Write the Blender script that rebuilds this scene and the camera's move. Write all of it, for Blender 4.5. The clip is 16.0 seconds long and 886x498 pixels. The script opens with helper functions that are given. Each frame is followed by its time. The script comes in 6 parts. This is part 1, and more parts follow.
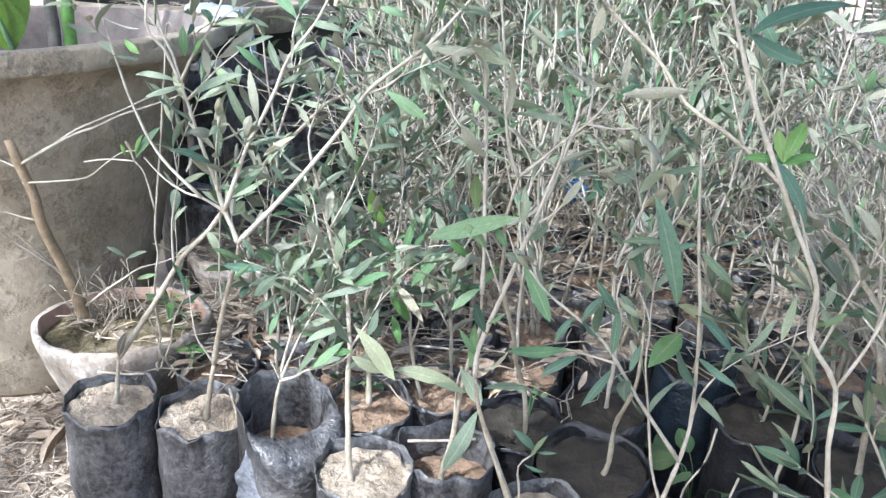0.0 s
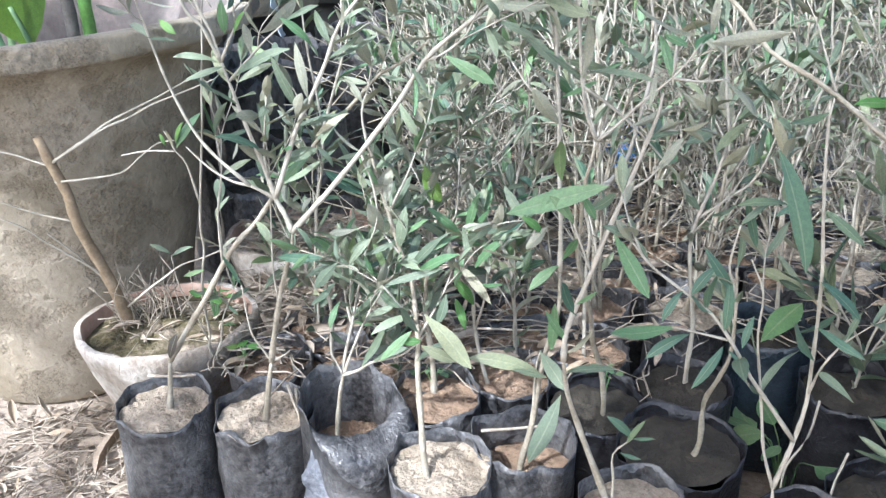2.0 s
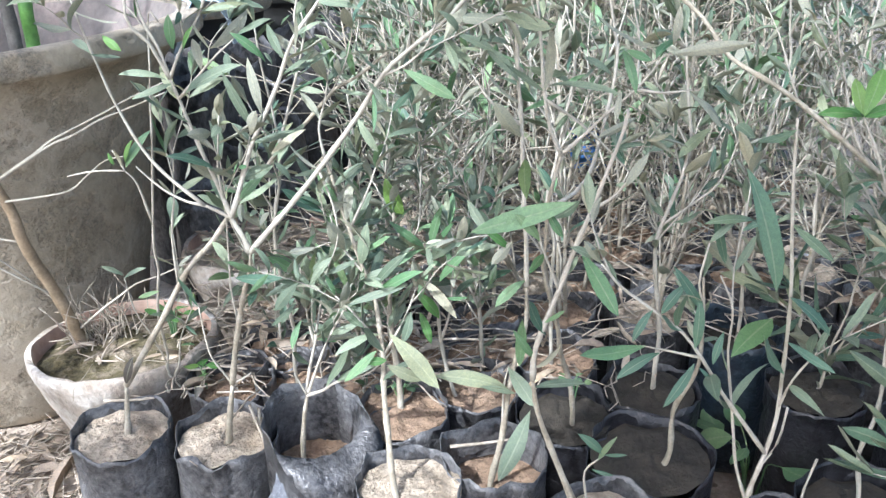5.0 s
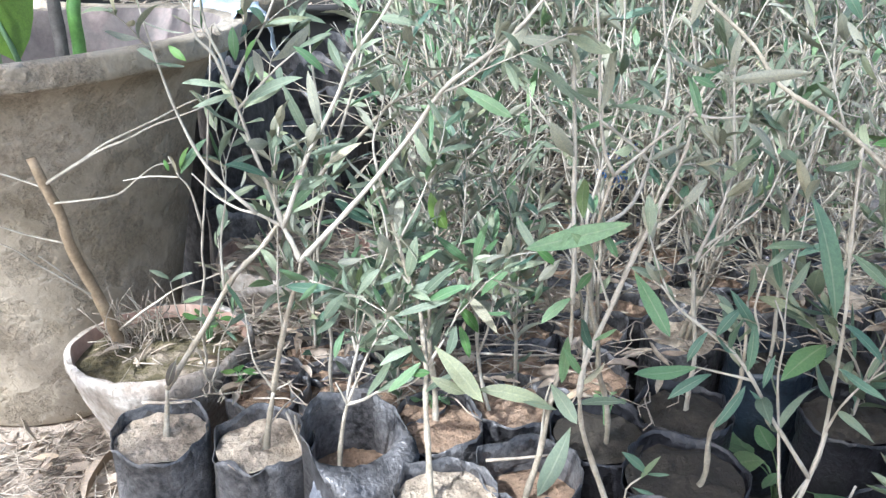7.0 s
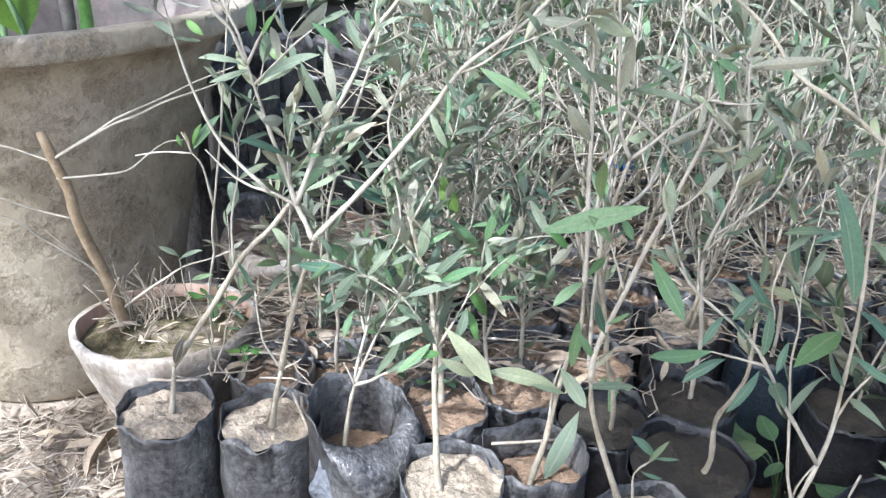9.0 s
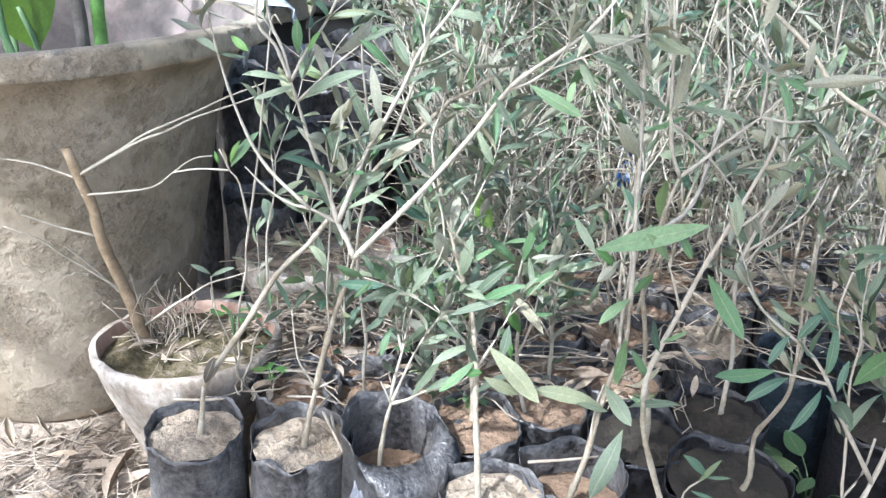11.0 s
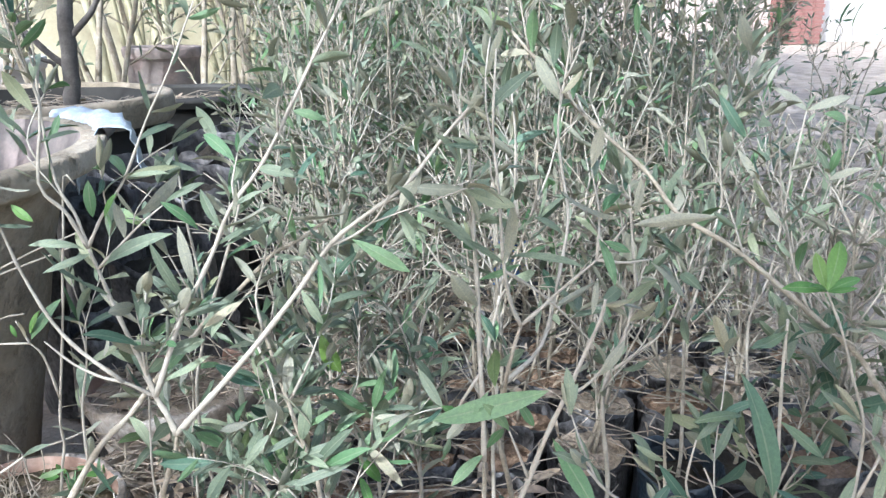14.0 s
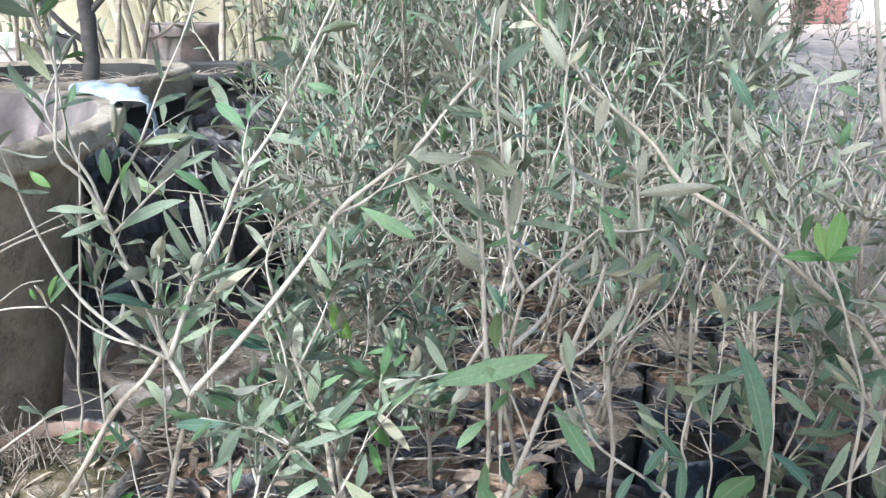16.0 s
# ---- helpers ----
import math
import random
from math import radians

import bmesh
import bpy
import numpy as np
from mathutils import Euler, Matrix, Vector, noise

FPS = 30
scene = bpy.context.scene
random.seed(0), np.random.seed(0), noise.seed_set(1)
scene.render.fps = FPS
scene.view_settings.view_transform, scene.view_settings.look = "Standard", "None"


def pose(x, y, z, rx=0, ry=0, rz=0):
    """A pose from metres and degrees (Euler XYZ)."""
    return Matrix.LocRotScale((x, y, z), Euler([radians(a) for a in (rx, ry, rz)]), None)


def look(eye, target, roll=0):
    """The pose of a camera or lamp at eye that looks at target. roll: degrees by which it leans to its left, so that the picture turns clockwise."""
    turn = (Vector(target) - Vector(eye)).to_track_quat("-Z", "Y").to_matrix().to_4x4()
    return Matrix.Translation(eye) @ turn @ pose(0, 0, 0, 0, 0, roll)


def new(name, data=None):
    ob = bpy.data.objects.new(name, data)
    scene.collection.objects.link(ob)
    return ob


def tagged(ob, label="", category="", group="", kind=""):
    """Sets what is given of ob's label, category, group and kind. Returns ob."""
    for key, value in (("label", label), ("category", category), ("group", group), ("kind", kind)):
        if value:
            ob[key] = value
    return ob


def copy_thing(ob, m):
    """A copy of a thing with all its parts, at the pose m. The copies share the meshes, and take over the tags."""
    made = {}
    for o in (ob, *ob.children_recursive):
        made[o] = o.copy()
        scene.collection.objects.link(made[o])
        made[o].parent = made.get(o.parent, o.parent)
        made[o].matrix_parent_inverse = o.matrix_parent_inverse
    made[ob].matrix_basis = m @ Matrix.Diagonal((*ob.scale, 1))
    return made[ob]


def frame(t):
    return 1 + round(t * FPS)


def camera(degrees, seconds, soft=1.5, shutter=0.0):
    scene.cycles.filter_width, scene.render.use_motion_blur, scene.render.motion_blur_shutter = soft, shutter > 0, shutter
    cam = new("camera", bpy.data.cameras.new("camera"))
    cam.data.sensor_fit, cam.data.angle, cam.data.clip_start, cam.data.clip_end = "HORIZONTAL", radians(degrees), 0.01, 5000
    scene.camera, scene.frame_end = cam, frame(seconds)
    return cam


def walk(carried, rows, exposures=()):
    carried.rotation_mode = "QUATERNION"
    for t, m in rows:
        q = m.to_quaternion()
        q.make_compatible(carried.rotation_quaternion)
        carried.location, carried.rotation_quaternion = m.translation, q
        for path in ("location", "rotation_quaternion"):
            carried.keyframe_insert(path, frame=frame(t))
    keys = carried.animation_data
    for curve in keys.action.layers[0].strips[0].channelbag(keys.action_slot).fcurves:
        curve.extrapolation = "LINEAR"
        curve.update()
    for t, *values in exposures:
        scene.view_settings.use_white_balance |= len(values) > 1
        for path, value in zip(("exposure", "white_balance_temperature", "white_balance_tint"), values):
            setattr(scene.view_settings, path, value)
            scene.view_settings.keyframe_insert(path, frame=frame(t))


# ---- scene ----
cam = camera(57.0, 16.0, 1.4)
PATH = [
    (0, (0.113, -0.067, 0.813), (0.077, 1.814, 0.135), 2.6),
    (0.5, (0.118, -0.048, 0.813), (0.135, 1.845, 0.169), 2.3),
    (1, (0.094, -0.016, 0.804), (0.077, 1.865, 0.123), -0.4),
    (1.5, (0.056, -0.019, 0.799), (-0.007, 1.851, 0.093), -0.2),
    (2, (0.053, -0.003, 0.791), (-0.023, 1.856, 0.058), -1.3),
    (2.5, (0.036, 0.002, 0.788), (-0.06, 1.853, 0.035), -2.0),
    (3, (0.042, 0.023, 0.786), (-0.029, 1.883, 0.056), -2.1),
    (3.5, (0.057, 0.04, 0.79), (0.07, 1.903, 0.062), -1.2),
    (3.7, (0.052, 0.03, 0.79), (0.043, 1.885, 0.042), -0.9),
    (5.8, (0.05, 0.025, 0.814), (0.08, 1.878, 0.061), -2.2),
    (6, (0.04, 0.028, 0.805), (0.054, 1.868, 0.023), -2.2),
    (6.5, (0.007, 0.014, 0.807), (-0.025, 1.87, 0.063), -1.8),
    (7, (0.01, 0.014, 0.812), (0.005, 1.881, 0.094), -0.1),
    (7.5, (0.011, 0.004, 0.818), (-0.01, 1.876, 0.113), -0.1),
    (8, (0.012, 0.003, 0.816), (-0.01, 1.872, 0.103), -0.0),
    (8.5, (0.004, 0.007, 0.815), (-0.024, 1.876, 0.105), -0.1),
    (9, (-0.009, 0.011, 0.803), (-0.001, 1.869, 0.063), 1.3),
    (9.2, (-0.014, 0.011, 0.803), (-0.007, 1.871, 0.069), 1.4),
    (11.3, (-0.077, 0.027, 0.805), (0.001, 1.898, 0.102), 1.7),
    (11.5, (-0.061, 0.053, 0.801), (0.055, 1.945, 0.165), 1.7),
    (12, (-0.04, 0.1, 0.846), (0.205, 1.999, 0.263), 1.6),
    (12.5, (-0.004, 0.076, 0.848), (0.271, 1.967, 0.256), 2.3),
    (13, (0.008, 0.09, 0.843), (0.311, 1.973, 0.239), 1.7),
    (13.5, (-0.002, 0.086, 0.834), (0.279, 1.965, 0.209), 1.5),
    (14, (0.004, 0.108, 0.872), (0.284, 2.007, 0.301), -0.4),
    (14.5, (0.003, 0.086, 0.872), (0.226, 1.988, 0.295), -0.8),
    (15, (0.002, 0.089, 0.871), (0.229, 1.985, 0.275), -0.9),
    (15.5, (0.003, 0.092, 0.867), (0.251, 1.983, 0.266), -0.5),
    (16, (0.013, 0.089, 0.865), (0.246, 1.978, 0.25), -0.4),
]
walk(cam, [(t, look(eye, target, roll)) for t, eye, target, roll in PATH], [(0.0, 1.67, 5500, 10), (9.0, 1.66, 5500, 10), (11.5, 1.68, 5500, 10), (12.0, 1.58, 5500, 10), (12.5, 1.44, 5500, 10), (16.0, 1.43, 5500, 10)])

# ---- world, sun, exposure ----
world = bpy.data.worlds.new("sky")
scene.world = world
world.use_nodes = True
wn = world.node_tree
sky = wn.nodes.new("ShaderNodeTexSky")
sky.sky_type = "NISHITA"
sky.sun_disc = False
SUN_TO = Vector((-0.42, -0.55, 0.72)).normalized()
sky.sun_elevation = math.asin(SUN_TO.z)
sky.sun_rotation = math.atan2(SUN_TO.x, SUN_TO.y)
sky.air_density, sky.dust_density = 1.2, 4.0
wn.links.new(sky.outputs["Color"], wn.nodes["Background"].inputs["Color"])
wn.nodes["Background"].inputs["Strength"].default_value = 0.15
sun_data = bpy.data.lights.new("sun", "SUN")
sun_data.energy, sun_data.angle, sun_data.color = 2.75, radians(0.9), (1.0, 0.97, 0.92)
sun = new("sun", sun_data)
sun.matrix_world = look(SUN_TO * 20, (0, 0, 0))

# ---- materials ----


def nodes_of(name, rough=0.8):
    m = bpy.data.materials.new(name)
    m.use_nodes = True
    nt = m.node_tree
    b = nt.nodes["Principled BSDF"]
    b.inputs["Roughness"].default_value = rough
    return m, nt, b


def noise_node(nt, scale, detail=4.0, rough=0.6, coord="Object"):
    tc = nt.nodes.new("ShaderNodeTexCoord")
    n = nt.nodes.new("ShaderNodeTexNoise")
    n.inputs["Scale"].default_value = scale
    n.inputs["Detail"].default_value = detail
    n.inputs["Roughness"].default_value = rough
    nt.links.new(tc.outputs[coord], n.inputs["Vector"])
    return n


def ramp(nt, src, stops):
    r = nt.nodes.new("ShaderNodeValToRGB")
    e = r.color_ramp.elements
    e[0].position, e[0].color = stops[0][0], (*stops[0][1], 1)
    e[1].position, e[1].color = stops[-1][0], (*stops[-1][1], 1)
    for p, c in stops[1:-1]:
        k = e.new(p)
        k.color = (*c, 1)
    nt.links.new(src, r.inputs["Fac"])
    return r


def mix(nt, fac, a, b, mode="MIX"):
    n = nt.nodes.new("ShaderNodeMix")
    n.data_type, n.blend_type = "RGBA", mode
    for sock, v in ((n.inputs[0], fac), (n.inputs[6], a), (n.inputs[7], b)):
        if hasattr(v, "links"):
            nt.links.new(v, sock)
        elif isinstance(v, (int, float)):
            sock.default_value = v
        else:
            sock.default_value = (*v, 1)
    return n.outputs[2]


def bump(nt, bsdf, height, strength, distance, after=None):
    n = nt.nodes.new("ShaderNodeBump")
    n.inputs["Strength"].default_value, n.inputs["Distance"].default_value = strength, distance
    nt.links.new(height, n.inputs["Height"])
    if after is not None:
        nt.links.new(after, n.inputs["Normal"])
    nt.links.new(n.outputs["Normal"], bsdf.inputs["Normal"])
    return n.outputs["Normal"]


def grainy(name, stops, big, small, rough=0.9, relief=0.6, depth=0.004, spread=0.35):
    """A mineral surface: large stains, fine grain, relief."""
    m, nt, b = nodes_of(name, rough)
    n1, n2 = noise_node(nt, big, 5), noise_node(nt, small, 6, 0.7)
    col = ramp(nt, n1.outputs["Fac"], stops)
    grain = ramp(nt, n2.outputs["Fac"], [(0.3, (1 - spread,) * 3), (0.7, (1 + spread * 0.4,) * 3)])
    nt.links.new(mix(nt, 1.0, col.outputs["Color"], grain.outputs["Color"], "MULTIPLY"), b.inputs["Base Color"])
    first = bump(nt, b, n2.outputs["Fac"], relief, depth)
    bump(nt, b, n1.outputs["Fac"], relief, depth * 3, first)
    return m


def leafy(name, base, tip, rough=0.5, trans=0.26):
    """A leaf face: each leaf its own tone between two greens, mottled, a little light passing through."""
    m, nt, b = nodes_of(name, rough)
    g = nt.nodes.new("ShaderNodeNewGeometry")
    info = nt.nodes.new("ShaderNodeObjectInfo")
    add = nt.nodes.new("ShaderNodeMath")
    add.operation = "ADD"
    nt.links.new(g.outputs["Random Per Island"], add.inputs[0])
    nt.links.new(info.outputs["Random"], add.inputs[1])
    wrap = nt.nodes.new("ShaderNodeMath")
    wrap.operation = "FRACT"
    nt.links.new(add.outputs[0], wrap.inputs[0])
    col = ramp(nt, wrap.outputs[0], [(0.0, base), (0.8, tip), (1.0, tuple(0.5 * (x + y) + d for x, y, d in zip(base, tip, (0.07, 0.04, 0.0))))])
    n = noise_node(nt, 140, 4)
    mott = ramp(nt, n.outputs["Fac"], [(0.3, (0.72,) * 3), (0.7, (1.15,) * 3)])
    c = mix(nt, 1.0, col.outputs["Color"], mott.outputs["Color"], "MULTIPLY")
    at = nt.nodes.new("ShaderNodeAttribute")
    at.attribute_name = "rib"
    rib = ramp(nt, at.outputs["Fac"], [(0.88, (0, 0, 0)), (0.97, (1, 1, 1))])
    c = mix(nt, rib.outputs["Color"], c, mix(nt, 0.32, c, (0.42, 0.44, 0.30)))
    big = noise_node(nt, 28, 3)
    blot = ramp(nt, big.outputs["Fac"], [(0.35, (0.82, 0.84, 0.86)), (0.65, (1.12, 1.1, 1.02))])
    c = mix(nt, 1.0, c, blot.outputs["Color"], "MULTIPLY")
    nt.links.new(c, b.inputs["Base Color"])
    first = bump(nt, b, n.outputs["Fac"], 0.35, 0.001)
    bump(nt, b, at.outputs["Fac"], 0.5, 0.002, first)
    t = nt.nodes.new("ShaderNodeBsdfTranslucent")
    nt.links.new(mix(nt, 0.5, c, (0.29, 0.38, 0.14)), t.inputs["Color"])
    s = nt.nodes.new("ShaderNodeMixShader")
    s.inputs[0].default_value = trans
    nt.links.new(b.outputs[0], s.inputs[1])
    nt.links.new(t.outputs[0], s.inputs[2])
    nt.links.new(s.outputs[0], nt.nodes["Material Output"].inputs["Surface"])
    return m


M_GROUND = grainy("sandy_soil", [(0.3, (0.25, 0.20, 0.15)), (0.5, (0.36, 0.298, 0.232)), (0.7, (0.46, 0.39, 0.315))], 5, 90, 0.95, 0.9, 0.006)
M_BAGSOIL = grainy("pale_bag_soil", [(0.3, (0.35, 0.275, 0.19)), (0.55, (0.52, 0.43, 0.32)), (0.75, (0.61, 0.52, 0.41))], 22, 160, 0.95, 1.0, 0.008)
M_REDSOIL = grainy("brown_bag_soil", [(0.3, (0.22, 0.145, 0.09)), (0.55, (0.33, 0.225, 0.145)), (0.75, (0.41, 0.30, 0.205))], 18, 150, 0.95, 1.0, 0.006)
M_DARKSOIL = grainy("mossy_pot_soil", [(0.36, (0.055, 0.046, 0.022)), (0.47, (0.11, 0.092, 0.040)), (0.55, (0.19, 0.155, 0.10)), (0.66, (0.37, 0.305, 0.225))], 22, 140, 0.95, 1.0, 0.005)
# Bag soil with the shade between the bags put into its dark colour.
M_SHADESOIL = grainy("shade_dark_bag_soil", [(0.3, (0.018, 0.015, 0.010)), (0.55, (0.038, 0.031, 0.021)), (0.75, (0.072, 0.058, 0.040))], 18, 150, 0.9, 0.9, 0.004)
M_CEMENT = grainy("weathered_cement", [(0.28, (0.17, 0.138, 0.082)), (0.42, (0.295, 0.25, 0.178)), (0.56, (0.41, 0.355, 0.272)), (0.72, (0.58, 0.51, 0.405))], 4, 70, 0.9, 0.6, 0.005, 0.2)


def add_pits(m, scale, depth):
    """Small blow holes and chips in a cast surface."""
    nt = m.node_tree
    b = nt.nodes["Principled BSDF"]
    n = noise_node(nt, scale, 3, 0.5)
    r = ramp(nt, n.outputs["Fac"], [(0.28, (0, 0, 0)), (0.36, (1, 1, 1))])
    bump(nt, b, r.outputs["Color"], 0.9, depth, b.inputs["Normal"].links[0].from_socket)



def add_patches(m, where, grain, depth):
    """Rough, eroded patches where the skin of a cast surface has weathered away."""
    nt = m.node_tree
    b = nt.nodes["Principled BSDF"]
    mask = ramp(nt, noise_node(nt, where, 4, 0.65).outputs["Fac"], [(0.50, (0, 0, 0)), (0.58, (1, 1, 1))])
    fine = noise_node(nt, grain, 5, 0.75)
    height = mix(nt, mask.outputs["Color"], (0.75, 0.75, 0.75), fine.outputs["Color"])
    bump(nt, b, height, 1.0, depth, b.inputs["Normal"].links[0].from_socket)
    worn = ramp(nt, fine.outputs["Fac"], [(0.36, (0.42, 0.40, 0.36)), (0.52, (1.0, 0.97, 0.92)), (0.70, (1.3, 1.24, 1.14))])
    base = b.inputs["Base Color"].links[0].from_socket
    soft = nt.nodes.new("ShaderNodeMath")
    soft.operation = "MULTIPLY"
    nt.links.new(mask.outputs["Color"], soft.inputs[0])
    soft.inputs[1].default_value = 0.5
    nt.links.new(mix(nt, soft.outputs[0], base, mix(nt, 1.0, base, worn.outputs["Color"], "MULTIPLY")), b.inputs["Base Color"])


add_patches(M_CEMENT, 8, 110, 0.012)
add_patches(M_CEMENT, 17, 230, 0.006)
add_pits(M_BAGSOIL, 150, 0.004)
add_pits(M_REDSOIL, 130, 0.003)
add_pits(M_GROUND, 60, 0.008)
# Pinkish cement, with the shade of the pot's inside put into its colour.
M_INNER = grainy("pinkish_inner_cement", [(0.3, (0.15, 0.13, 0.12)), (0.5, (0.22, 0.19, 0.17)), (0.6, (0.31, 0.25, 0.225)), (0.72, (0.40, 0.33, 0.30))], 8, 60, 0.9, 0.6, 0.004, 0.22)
M_CLAY = grainy("limed_clay", [(0.30, (0.24, 0.19, 0.145)), (0.44, (0.34, 0.29, 0.235)), (0.54, (0.43, 0.385, 0.33)), (0.66, (0.63, 0.59, 0.53))], 16, 130, 0.9, 0.9, 0.004, 0.35)
M_REDCLAY = grainy("bare_red_clay", [(0.3, (0.25, 0.16, 0.12)), (0.5, (0.40, 0.265, 0.20)), (0.7, (0.52, 0.40, 0.32))], 12, 120, 0.9, 0.4, 0.002, 0.2)
M_BARK = grainy("pale_bark", [(0.25, (0.20, 0.17, 0.12)), (0.5, (0.335, 0.295, 0.222)), (0.75, (0.48, 0.44, 0.355))], 40, 300, 0.85, 0.8, 0.0016, 0.32)
M_TWIG = grainy("grey_twig_bark", [(0.25, (0.255, 0.23, 0.18)), (0.5, (0.375, 0.345, 0.28)), (0.75, (0.50, 0.465, 0.39))], 35, 260, 0.8, 0.4, 0.0006, 0.2)
M_WOOD = grainy("brown_bark", [(0.25, (0.15, 0.105, 0.06)), (0.5, (0.26, 0.195, 0.12)), (0.75, (0.38, 0.30, 0.20))], 35, 260, 0.85, 0.6, 0.001, 0.25)
M_DRY = grainy("dry_straw", [(0.25, (0.21, 0.17, 0.125)), (0.5, (0.37, 0.315, 0.245)), (0.75, (0.55, 0.49, 0.405))], 30, 200, 0.85, 0.4, 0.001)
M_PLASTER = grainy("pale_plaster", [(0.3, (0.44, 0.36, 0.325)), (0.7, (0.58, 0.50, 0.455))], 2, 60, 0.9, 0.3, 0.003, 0.15)
M_BRICK = grainy("red_brick", [(0.3, (0.19, 0.085, 0.07)), (0.7, (0.27, 0.14, 0.12))], 6, 90, 0.9, 0.5, 0.003, 0.25)
M_CREAM = grainy("cream_wash", [(0.3, (0.29, 0.265, 0.17)), (0.7, (0.43, 0.405, 0.285))], 1.5, 40, 0.9, 0.3, 0.003, 0.15)
M_BLACKPOT = grainy("dusty_black_plastic", [(0.3, (0.020, 0.020, 0.018)), (0.7, (0.038, 0.037, 0.033))], 6, 90, 0.7, 0.2, 0.001, 0.2)
M_WHITE = grainy("white_wash", [(0.3, (0.46, 0.44, 0.415)), (0.7, (0.60, 0.585, 0.56))], 2, 50, 0.85, 0.2, 0.002, 0.1)


def polythene(name, dark, dust, rough):
    m, nt, b = nodes_of(name, rough)
    n1, n2 = noise_node(nt, 14, 5), noise_node(nt, 120, 5, 0.7)
    f = mix(nt, 0.5, n1.outputs["Fac"], n2.outputs["Fac"])
    c = ramp(nt, f, [(0.40, dark), (0.60, dust)])
    nt.links.new(c.outputs["Color"], b.inputs["Base Color"])
    w = nt.nodes.new("ShaderNodeTexVoronoi")
    w.feature, w.inputs["Scale"].default_value = "DISTANCE_TO_EDGE", 75
    tc = nt.nodes.new("ShaderNodeTexCoord")
    warp = nt.nodes.new("ShaderNodeVectorMath")
    warp.operation = "ADD"
    nt.links.new(tc.outputs["Object"], warp.inputs[0])
    sc = nt.nodes.new("ShaderNodeVectorMath")
    sc.operation = "SCALE"
    sc.inputs["Scale"].default_value = 0.08
    nt.links.new(n1.outputs["Color"], sc.inputs[0])
    nt.links.new(sc.outputs[0], warp.inputs[1])
    nt.links.new(warp.outputs[0], w.inputs["Vector"])
    first = bump(nt, b, w.outputs["Distance"], 0.4, 0.005)
    bump(nt, b, n1.outputs["Fac"], 0.7, 0.012, first)
    return m


M_POLY = polythene("black_polythene", (0.018, 0.018, 0.02), (0.13, 0.127, 0.125), 0.38)
# Darker copy of the black polythene, shade put into its colour.
M_SHADEPOLY = polythene("shade_dark_polythene", (0.007, 0.007, 0.009), (0.03, 0.03, 0.034), 0.42)
M_CANE = grainy("pale_cane", [(0.25, (0.30, 0.28, 0.17)), (0.5, (0.42, 0.40, 0.26)), (0.75, (0.55, 0.52, 0.38))], 12, 150, 0.7, 0.4, 0.002, 0.2)
M_DARKBARK = grainy("dark_grey_bark", [(0.25, (0.06, 0.055, 0.05)), (0.5, (0.11, 0.10, 0.09)), (0.75, (0.18, 0.165, 0.15))], 30, 200, 0.85, 0.7, 0.002, 0.25)
M_BLUE = polythene("blue_black_polythene", (0.008, 0.013, 0.02), (0.028, 0.042, 0.058), 0.4)
M_FLAP = polythene("dusty_bag_flap", (0.05, 0.055, 0.066), (0.17, 0.18, 0.20), 0.3)
M_BLUESCRAP = polythene("bright_blue_polythene", (0.03, 0.10, 0.32), (0.08, 0.20, 0.45), 0.35)
M_SHEET = polythene("milky_plastic_sheet", (0.30, 0.36, 0.42), (0.48, 0.53, 0.57), 0.35)

M_LEAF = leafy("olive_leaf_upper", (0.096, 0.137, 0.091), (0.266, 0.32, 0.218), 0.45)
M_UNDER = leafy("olive_leaf_underside", (0.232, 0.242, 0.185), (0.352, 0.358, 0.28), 0.7)
# Deep green leaf, with shade put into its tone as well.
M_DARKLEAF = leafy("shade_toned_green_leaf", (0.062, 0.13, 0.09), (0.11, 0.195, 0.13), 0.45)
M_FRESH = leafy("fresh_green_leaf", (0.10, 0.21, 0.095), (0.195, 0.315, 0.16), 0.45, 0.3)
M_LIME = leafy("bright_green_leaf", (0.09, 0.23, 0.055), (0.15, 0.315, 0.085), 0.4, 0.35)
M_PALE = leafy("pale_leaf_back", (0.28, 0.285, 0.225), (0.39, 0.39, 0.315), 0.7)
M_TAN = leafy("faded_leaf", (0.36, 0.33, 0.22), (0.46, 0.42, 0.29), 0.7)
M_DEAD = leafy("dead_leaf", (0.23, 0.175, 0.13), (0.46, 0.385, 0.305), 0.8, 0.1)
M_BLACKLEAF = leafy("blackened_leaf", (0.016, 0.016, 0.018), (0.035, 0.034, 0.036), 0.5, 0.05)
M_BANANA = leafy("broad_bright_leaf", (0.055, 0.125, 0.02), (0.115, 0.205, 0.03), 0.4, 0.3)

# ---- building helpers ----
rng = random.Random(7)


def crease(me, index):
    """Sharp edges where two materials meet, so that thin things keep a crisp margin."""
    loops = np.empty(len(me.loops), dtype=np.int64)
    me.loops.foreach_get("edge_index", loops)
    total = np.empty(len(me.polygons), dtype=np.int64)
    me.polygons.foreach_get("loop_total", total)
    kind = np.repeat(np.asarray(index), total)
    low, high = np.full(len(me.edges), 99), np.full(len(me.edges), -1)
    np.minimum.at(low, loops, kind)
    np.maximum.at(high, loops, kind)
    me.edges.foreach_set("use_edge_sharp", (low != high).tolist())


def mesh_of(name, verts, faces, mats, index=None, smooth=True):
    me = bpy.data.meshes.new(name)
    me.from_pydata([tuple(v) for v in verts], [], faces)
    for m in mats:
        me.materials.append(m)
    if index is not None:
        me.polygons.foreach_set("material_index", index)
        crease(me, index)
    if smooth:
        me.polygons.foreach_set("use_smooth", [True] * len(faces))
    me.update()
    return me


